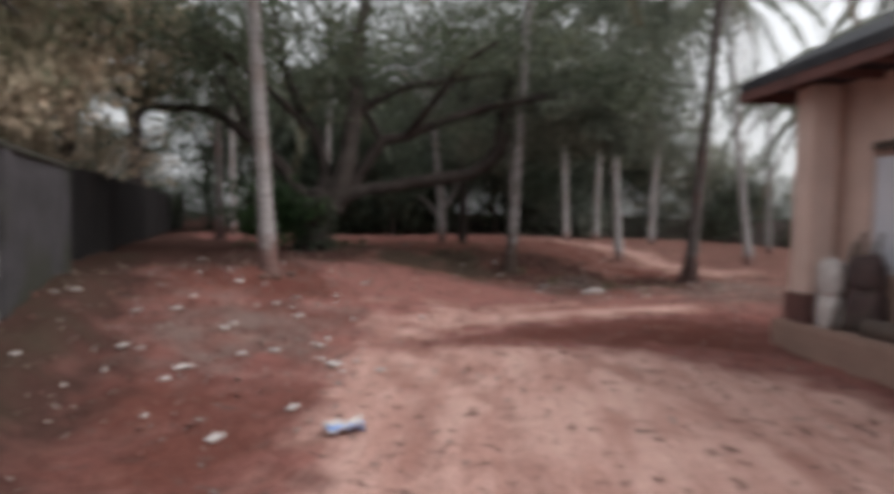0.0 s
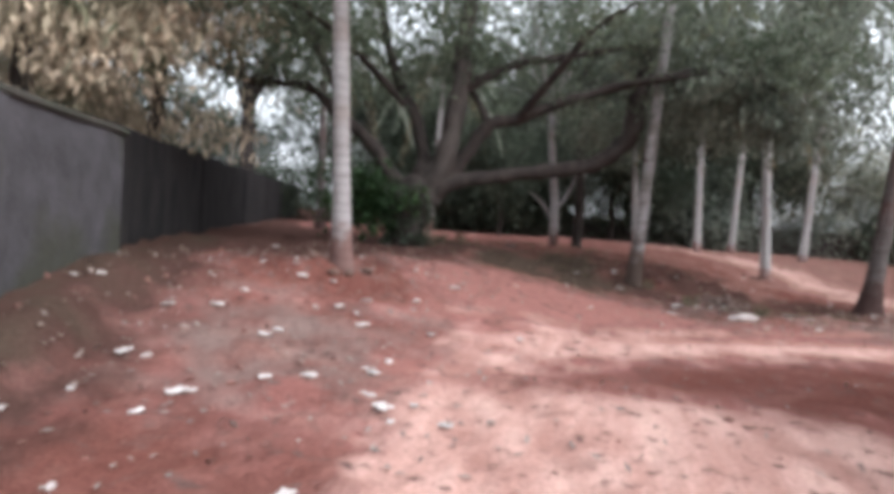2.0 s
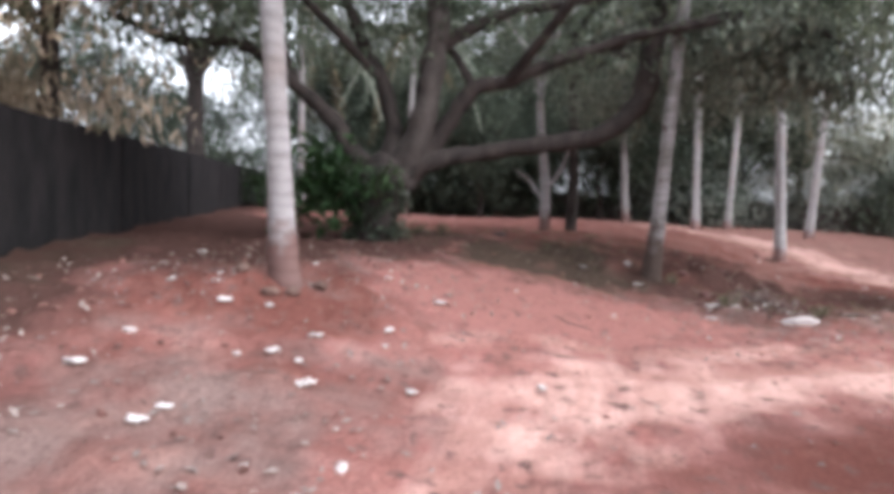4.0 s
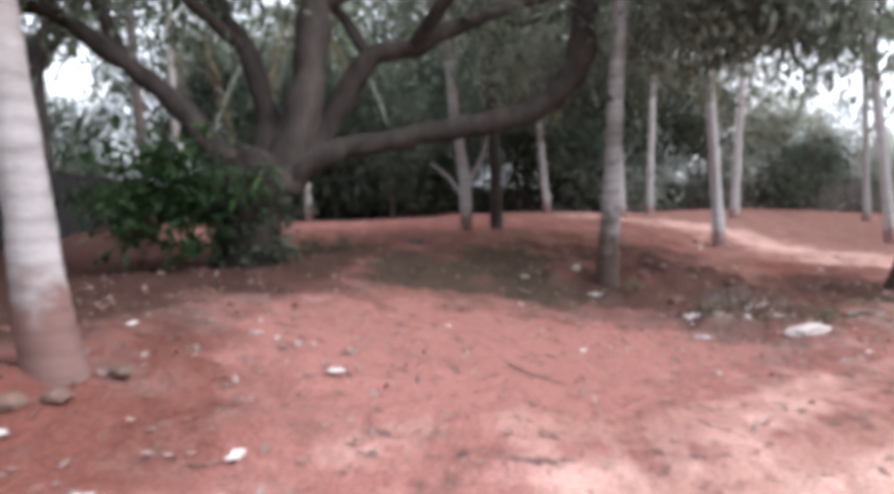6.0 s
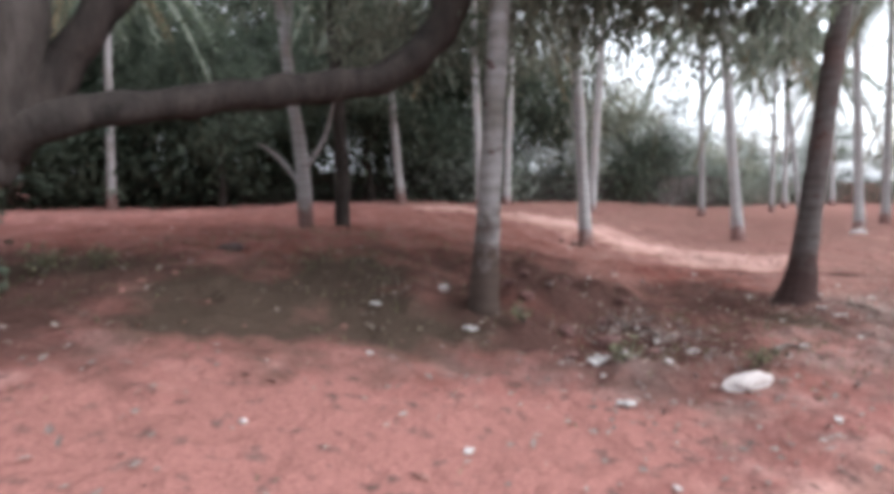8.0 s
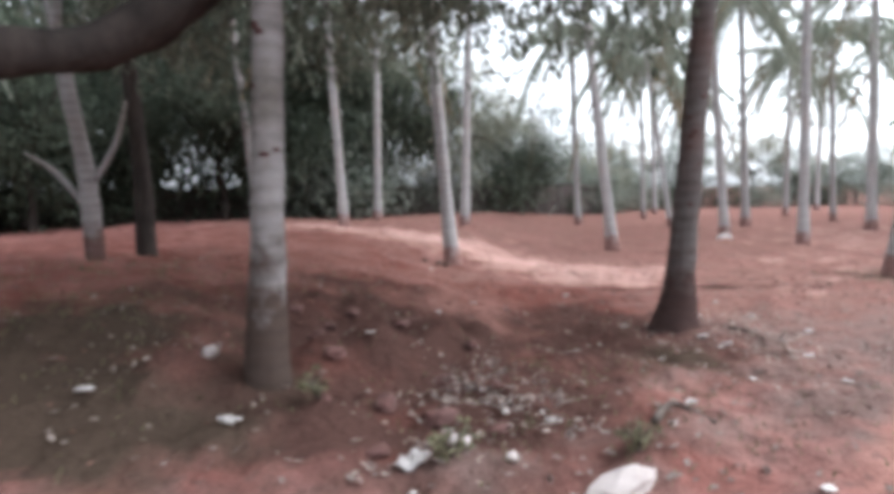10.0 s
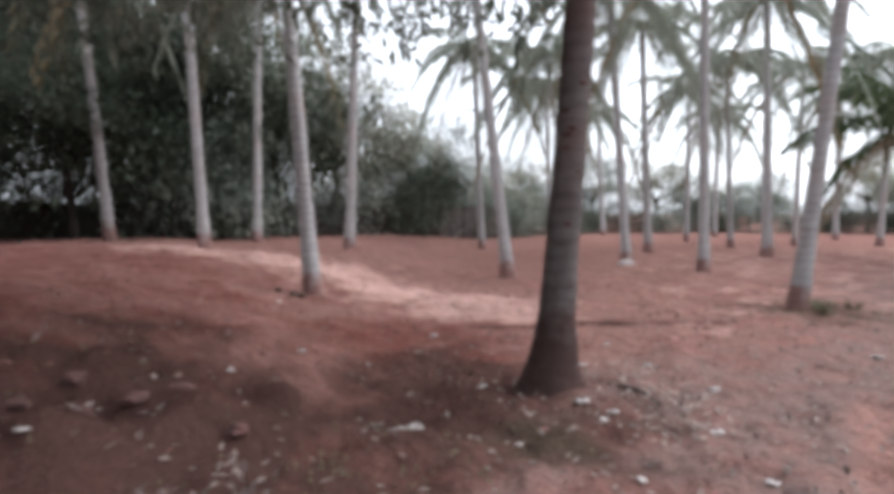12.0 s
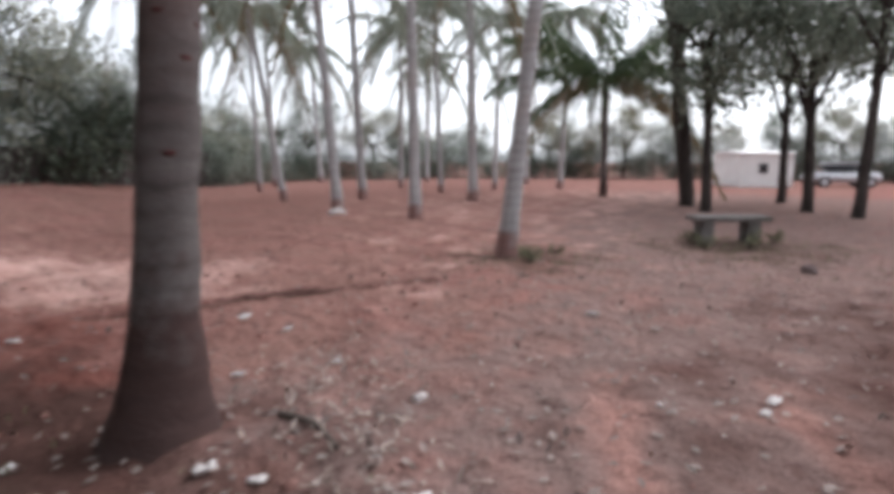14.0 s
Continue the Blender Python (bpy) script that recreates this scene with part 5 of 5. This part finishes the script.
def lay(name, me, x, y, turn, label, cat, group="", sink=0.0, scale=1.0):
    ob = new(name, me)
    ob.matrix_world = pose(x, y, ground_z(x, y) + sink, rnd.uniform(-6, 6), rnd.uniform(-6, 6), turn) @ Matrix.Diagonal((scale, scale, scale, 1))
    return tagged(ob, label, cat, group)


lay("stone_slab", lump_mesh("stone_slab", 1, (0.24, 0.13, 0.06), STONE), 3.39, 13.3, 20, "flat pale stone lying at the bank edge", "stone", sink=0.03)
lay("stone", lump_mesh("stone", 2, (0.12, 0.1, 0.08), DARK_STONE), 13.68, 14.35, 20, "small dark stone on the bare earth", "stone", sink=0.03)
lay("stone", lump_mesh("stone", 3, (0.2, 0.12, 0.09), DARK_STONE), -1.5, 17.3, 60, "dark rough stone on the red bank", "stone", sink=0.03)
for i, (x, y, s) in enumerate([(2.75, 14.6, 0.13), (3.1, 14.35, 0.09), (2.4, 14.9, 0.12), (3.3, 14.9, 0.08), (3.0, 15.3, 0.13), (2.2, 14.2, 0.08), (2.1, 15.4, 0.1), (2.0, 16.1, 0.09), (2.35, 16.3, 0.11), (2.6, 16.0, 0.11), (2.2, 16.7, 0.08), (2.9, 16.4, 0.09), (2.5, 17.0, 0.1), (1.9, 17.0, 0.1), (3.2, 16.9, 0.1), (2.0, 15.75, 0.09), (1.95, 14.9, 0.07), (3.5, 16.0, 0.08)]):
    lay("laterite_stone", lump_mesh("laterite_stone", 10 + i, (s, s * 0.8, s * 0.55), RED_STONE, 0.5), x, y, 37 * i, "broken red laterite lump half sunk in soil", "stone", "laterite lumps by the bank", 0.02)


def crumple(seed, sx, sy, h, mat):
    """A crumpled sheet with thickness."""
    n = 9
    V, F = [], []
    for lay_z in (0.0, 0.006):
        for j in range(n):
            for i in range(n):
                u, w = i / (n - 1) - 0.5, j / (n - 1) - 0.5
                r = 1 - 0.35 * noise.noise(Vector((u * 3, w * 3, seed)))
                z = h * (0.5 + 0.7 * noise.noise(Vector((u * 4 + seed, w * 4, seed * 2.0))))
                V.append((u * sx * r, w * sy * r, max(0.0, z) + lay_z))
    for j in range(n - 1):
        for i in range(n - 1):
            a = j * n + i
            F.append((a, a + n, a + n + 1, a + 1))
            b = a + n * n
            F.append((b, b + 1, b + n + 1, b + n))
    rim = [i for i in range(n)] + [j * n + n - 1 for j in range(1, n)] + [n * n - 1 - i for i in range(1, n)] + [(n - 1 - j) * n for j in range(1, n - 1)]
    for a, b in zip(rim, rim[1:] + rim[:1]):
        F.append((a, b, b + n * n, a + n * n))
    return mesh_of("litter_sheet", V, F, mat, True)


bag = tagged(new("plastic_packet"), "crumpled white and blue plastic packet on the earth", "litter")
bag.matrix_world = pose(0.49, 4.19, ground_z(0.49, 4.19) + 0.02, 4, 0, 25)
child("sheet", crumple(3.3, 0.26, 0.17, 0.07, PAPER), bag)
child("print", crumple(3.3, 0.24, 0.05, 0.072, BLUE), bag, "blue printed band", pose(0, -0.05, 0.003))
lay("plastic_sheet", crumple(5.1, 0.3, 0.15, 0.05, PAPER), 4.78, 16.25, 10, "torn white plastic sheet on the soil", "litter", sink=0.01)
SCRAPS = [crumple(10 + k, 0.15, 0.1, 0.05, PAPER) for k in range(5)]
CHIPS = [lump_mesh("stone_chip", 30 + k, (0.06, 0.045, 0.03), STONE, 0.5, 1) for k in range(4)]
spots = [(-1.44, 5.15), (-1.56, 5.61), (-0.15, 6.0), (-0.35, 6.25), (0.0, 5.8), (-0.9, 6.3), (-2.3, 6.1), (-2.4, 4.6), (-1.9, 7.4), (-0.6, 7.2), (-2.8, 7.6), (-3.1, 7.2), (-1.0, 4.2), (-2.6, 9.0), (-1.6, 8.9), (-2.0, 8.3), (-1.3, 8.1), (-0.6, 8.4), (-2.9, 8.2), (-3.4, 9.3), (-4.2, 10.8), (-3.9, 13.2), (1.3, 14.6), (0.4, 15.0), (2.9, 13.7), (2.2, 13.0), (3.6, 12.6), (2.0, 11.9), (4.4, 12.9), (5.6, 14.6), (5.2, 15.3), (4.2, 13.9), (7.0, 16.9), (7.4, 15.6), (6.0, 15.4), (6.6, 14.9), (8.1, 14.4), (6.2, 14.2), (8.6, 13.9), (3.6, 17.4), (4.4, 18.3), (7.9, 18.2), (0.3, 9.0), (-1.0, 10.6), (0.9, 12.3), (-0.4, 12.4)]
for i, (x, y) in enumerate(spots):
    if i % 3:
        lay("litter_scrap", SCRAPS[i % 5], x, y, 71 * i, "crumpled pale scrap of litter on the earth", "litter", "scraps on the ground", 0.005, rnd.uniform(0.4, 0.95))
    else:
        lay("stone_chip", CHIPS[i % 4], x, y, 71 * i, "small whitish stone chip on the earth", "stone", "stone chips on the ground", 0.008, rnd.uniform(0.5, 1.0))

# Whiter scraps and rags strewn thicker beside the track and at the palms' feet.
STREWN = [(-3.8, 6.7), (-3.6, 6.9), (-2.4, 6.0), (-2.1, 5.2), (-1.6, 5.7), (-1.4, 5.1), (-1.0, 7.0), (-0.5, 6.7), (-0.7, 6.8), (-1.8, 8.4), (-1.5, 8.4), (-1.0, 9.1), (-1.9, 7.2), (-0.1, 4.6), (0.0, 6.1), (-0.4, 6.3), (-1.1, 6.1), (-0.3, 3.9), (-2.2, 4.8), (0.3, 5.9), (-4.2, 14.4), (-2.5, 10.7), (-3.0, 9.5), (-2.9, 9.2), (-1.7, 8.9), (-1.1, 9.4), (-2.2, 9.2), (-1.8, 11.1), (2.2, 13.6), (0.3, 13.8), (6.4, 19.2), (8.0, 17.6), (7.6, 16.6), (6.2, 15.6), (6.1, 15.8), (5.6, 16.4), (9.9, 15.6), (2.4, 15.6), (2.7, 14.5), (4.6, 14.2), (4.8, 21.5), (3.6, 14.4), (8.3, 13.9)]
for i, (x, y) in enumerate(STREWN):
    lay("litter_scrap", SCRAPS[(i * 3) % 5], x + 0.07 * math.sin(5.0 * i), y, 47 * i, "crumpled white scrap of plastic on trodden earth", "litter", "white scraps on the ground", 0.003, rnd.uniform(0.3, 0.85))


def stick(pts, r, label, name="fallen_stick"):
    P = [(x, y, ground_z(x, y) + h) for x, y, h in pts]
    log(P, [r, r * 0.85, r * 0.5][: len(P)], name, label, WOOD, "stick")


stick([(6.72, 16.05, 0.02), (6.74, 15.8, 0.025), (6.66, 15.5, 0.015)], 0.02, "curved dark stick lying in leaf litter")
stick([(0.2, 11.6, 0.008), (0.4, 11.4, 0.01), (0.65, 11.3, 0.008)], 0.007, "thin dry twig on the scraped earth")
stick([(4.05, 13.9, 0.02), (4.4, 14.15, 0.07), (4.52, 13.85, 0.02)], 0.028, "bent pale dead branch by the track", "fallen_branch")
for i, (x, y) in enumerate([(-2.2, 9.5), (-2.35, 9.35), (-2.75, 9.5), (-2.1, 9.9), (5.1, 22.2), (4.9, 22.5), (5.2, 22.0)]):
    lay("coconut_husk", lump_mesh("coconut_husk", 50 + i, (0.085, 0.065, 0.05), HUSK, 0.4), x, y, 53 * i, "dry brown coconut husk at a palm's foot", "coconut husk", "coconut husks", 0.03)


lay("plastic_sheet", crumple(7.7, 0.22, 0.14, 0.06, PAPER), 2.36, 13.95, 30, "crumpled white plastic bag on dark soil", "litter", sink=0.01)
lay("stone", lump_mesh("stone", 71, (0.09, 0.07, 0.06), STONE), 2.74, 14.2, 0, "rounded whitish stone on the bank", "stone", sink=0.03)
lay("stone", lump_mesh("stone", 72, (0.07, 0.055, 0.05), STONE), 1.16, 15.4, 50, "rounded whitish stone beside a palm's foot", "stone", sink=0.03)
lay("stone", lump_mesh("stone", 73, (0.3, 0.2, 0.16), STONE), 15.5, 25.5, 10, "pale stone heap at a palm's foot", "stone", sink=0.05)


def debris_pile(x, y, seed):
    g = random.Random(seed)
    root = new("debris_pile")
    root.matrix_world = pose(x, y, ground_z(x, y))
    for k in range(8):
        a, r = g.uniform(0, 6.28), g.uniform(0.0, 0.3)
        p = Vector((r * math.cos(a), r * math.sin(a), g.uniform(0.0, 0.05)))
        d = Vector((math.cos(a * 2.3), math.sin(a * 2.3), g.uniform(0.1, 0.7))) * g.uniform(0.12, 0.3)
        child("twig", mesh_of("twig", *tube([p, p + d * 0.5 + Vector((0, 0, 0.03)), p + d], [0.008, 0.007, 0.004], 5, 3), WOOD if k % 4 else PALM_BARK, True), root)
    for k in range(5):
        a, r = g.uniform(0, 6.28), g.uniform(0.0, 0.32)
        ob = child("scrap", SCRAPS[k % 5], root, "", pose(r * math.cos(a), r * math.sin(a), 0.02, 20, 10, 60 * k))
        ob.scale = (0.4, 0.4, 0.4)
    V, F = leaves([(0.25 * g.gauss(0, 1), 0.25 * g.gauss(0, 1), 0.05 + 0.1 * g.random()) for _ in range(26)], 4, 0.05, 0.075, 0.03, 0.2, np.random.default_rng(seed))
    child("dead_leaves", mesh_of("dead_leaves", V, F, LITTER), root, "dull curled leaves")["kind"] = "stuff"
    tagged(root, "small pile of twigs, dead leaves and white scraps", "debris")


debris_pile(3.13, 15.0, 5)
debris_pile(3.35, 14.7, 6)


def weed(x, y, s, seed):
    g = np.random.default_rng(seed)
    root = new("weed")
    root.matrix_world = pose(x, y, ground_z(x, y))
    st, tips = [], []
    for k in range(7):
        a = g.uniform(0, 6.28)
        e = Vector((0.2 * s * math.cos(a), 0.2 * s * math.sin(a), s * g.uniform(0.15, 0.35)))
        st.append(tube([(0, 0, -0.03), e * 0.5 + Vector((0, 0, 0.04)), e], [0.006, 0.005, 0.003], 4, 3))
        tips += [tuple(e * t) for t in (0.5, 0.75, 1.0)]
    for one in st:
        child("stem", mesh_of("stem", *one, WOOD), root)
    child("foliage", mesh_of("foliage", *leaves(tips, 5, 0.04 * s, 0.11 * s, 0.05 * s, 0.1, g), GRASS), root, "small dull green leaves")
    tagged(root, "small straggling weed with dull leaves in red soil", "weed", "weeds on the bank")


for i, (x, y, s) in enumerate([(2.6, 13.9, 0.6), (3.7, 13.6, 0.5), (1.9, 14.8, 0.5), (12.1, 17.6, 0.7), (12.5, 17.9, 0.6), (12.7, 17.5, 0.5), (15.2, 15.4, 0.8), (16.2, 15.2, 0.7), (15.6, 16.4, 0.7), (14.9, 16.0, 0.7), (-2.2, 15.0, 0.6), (-2.6, 14.8, 0.7)]):
    weed(x, y, s, 200 + i)


def scatter(n, gen, where, keep):
    out = []
    while len(out) < n:
        x, y = where(gen)
        if keep(x, y) > gen.random():
            out.append((x, y))
    return out


# Leaf litter, clods and thin weeds: past counting.
sg = random.Random(21)


def litter_share(x, y):
    return 0.06 + 0.9 * max(bump_at(x, y, 6.5, 15.3, 1.5), bump_at(x, y, 3.0, 13.6, 1.3), 0.55 * bump_at(x, y, -2.2, 6.5, 1.8), 0.8 * bump_at(x, y, -3.0, 10.5, 1.8), 0.6 * bump_at(x, y, 9, 14.5, 3), 0.5 * bump_at(x, y, 1.5, 16, 1.5))


pts = scatter(4000, sg, lambda g: (g.uniform(-5, 14), g.uniform(1.5, 22)), litter_share)
cent = np.array([(x, y, ground_z(x, y) + 0.012) for x, y in pts])
V, F = leaves(cent, 1, 0.0, 0.075, 0.04, 0.0, np.random.default_rng(33), 0.25)
V[:, 2] = np.maximum(V[:, 2], np.repeat(cent[:, 2] - 0.005, 4))
tagged(new("leaf_litter", mesh_of("leaf_litter", V, F, LITTER)), "scattered dry pale leaves on the red earth", "leaf litter", kind="stuff")
STRAW = material("straw_litter", (0.42, 0.345, 0.3), (0.27, 0.21, 0.18), 0.9, 0.85, 0, 20, 0.2, vary=0.35, spec=0.1, island=True)
pts = [(7.0 + 0.7 * u + sg.gauss(0, 0.28), 15.85 + 0.95 * u + sg.gauss(0, 0.28)) for u in (sg.uniform(-1, 1) for _ in range(330))]
pts += [(2.9 + sg.gauss(0, 0.5), 14.7 + sg.gauss(0, 0.5)) for _ in range(110)]
cent = np.array([(x, y, ground_z(x, y) + 0.012) for x, y in pts])
V, F = leaves(cent, 1, 0.0, 0.085, 0.022, 0.0, np.random.default_rng(34), 0.25)
V[:, 2] = np.maximum(V[:, 2], np.repeat(cent[:, 2] - 0.005, 4))
tagged(new("straw_litter", mesh_of("straw_litter", V, F, STRAW)), "pale dry straw and leaf fragments strewn on soil", "leaf litter", kind="stuff")
pts = scatter(1500, sg, lambda g: (g.uniform(-5, 13), g.uniform(1.5, 22)), lambda x, y: 0.08 + 0.92 * smooth(near_line(x, y, TRACK), 1.6, 2.6))
base = bmesh.new()
bmesh.ops.create_icosphere(base, subdivisions=1, radius=1)
BV = np.array([v.co[:] for v in base.verts])
BF = np.array([[v.index for v in f.verts] for f in base.faces])
base.free()
VV, FF = [], []
for i, (x, y) in enumerate(pts):
    s = sg.choice((0.01, 0.012, 0.014, 0.02, 0.036))
    q = BV * (1 + 0.35 * rng.normal(0, 1, (len(BV), 1))) * np.array([s, s * sg.uniform(0.6, 1), s * 0.6])
    VV.append(q + np.array([x, y, ground_z(x, y) + s * 0.2]))
    FF.append(BF + i * len(BV))
tagged(new("soil_clods", mesh_of("soil_clods", np.concatenate(VV), np.concatenate(FF), CLOD)), "loose crumbs and clods of red soil", "clods", kind="stuff")
pts = scatter(1800, sg, lambda g: (g.uniform(-5, 18), g.uniform(8, 22)), lambda x, y: max(bump_at(x, y, -0.3, 18, 1.6), bump_at(x, y, 12.3, 17.7, 0.8), bump_at(x, y, 15.5, 15.5, 1.3), 0.8 * bump_at(x, y, 4.0, 14.4, 1.1), 0.8 * bump_at(x, y, -2.6, 15.3, 0.8)))
cent = np.array([(x, y, ground_z(x, y) - 0.01) for x, y in pts])
V, F = leaves(cent, 4, 0.05, 0.06, 0.012, -0.9, np.random.default_rng(35), 0.5)
tagged(new("thin_grass", mesh_of("thin_grass", V, F, GRASS)), "thin sparse grass blades on the mossy bank", "grass", kind="stuff")
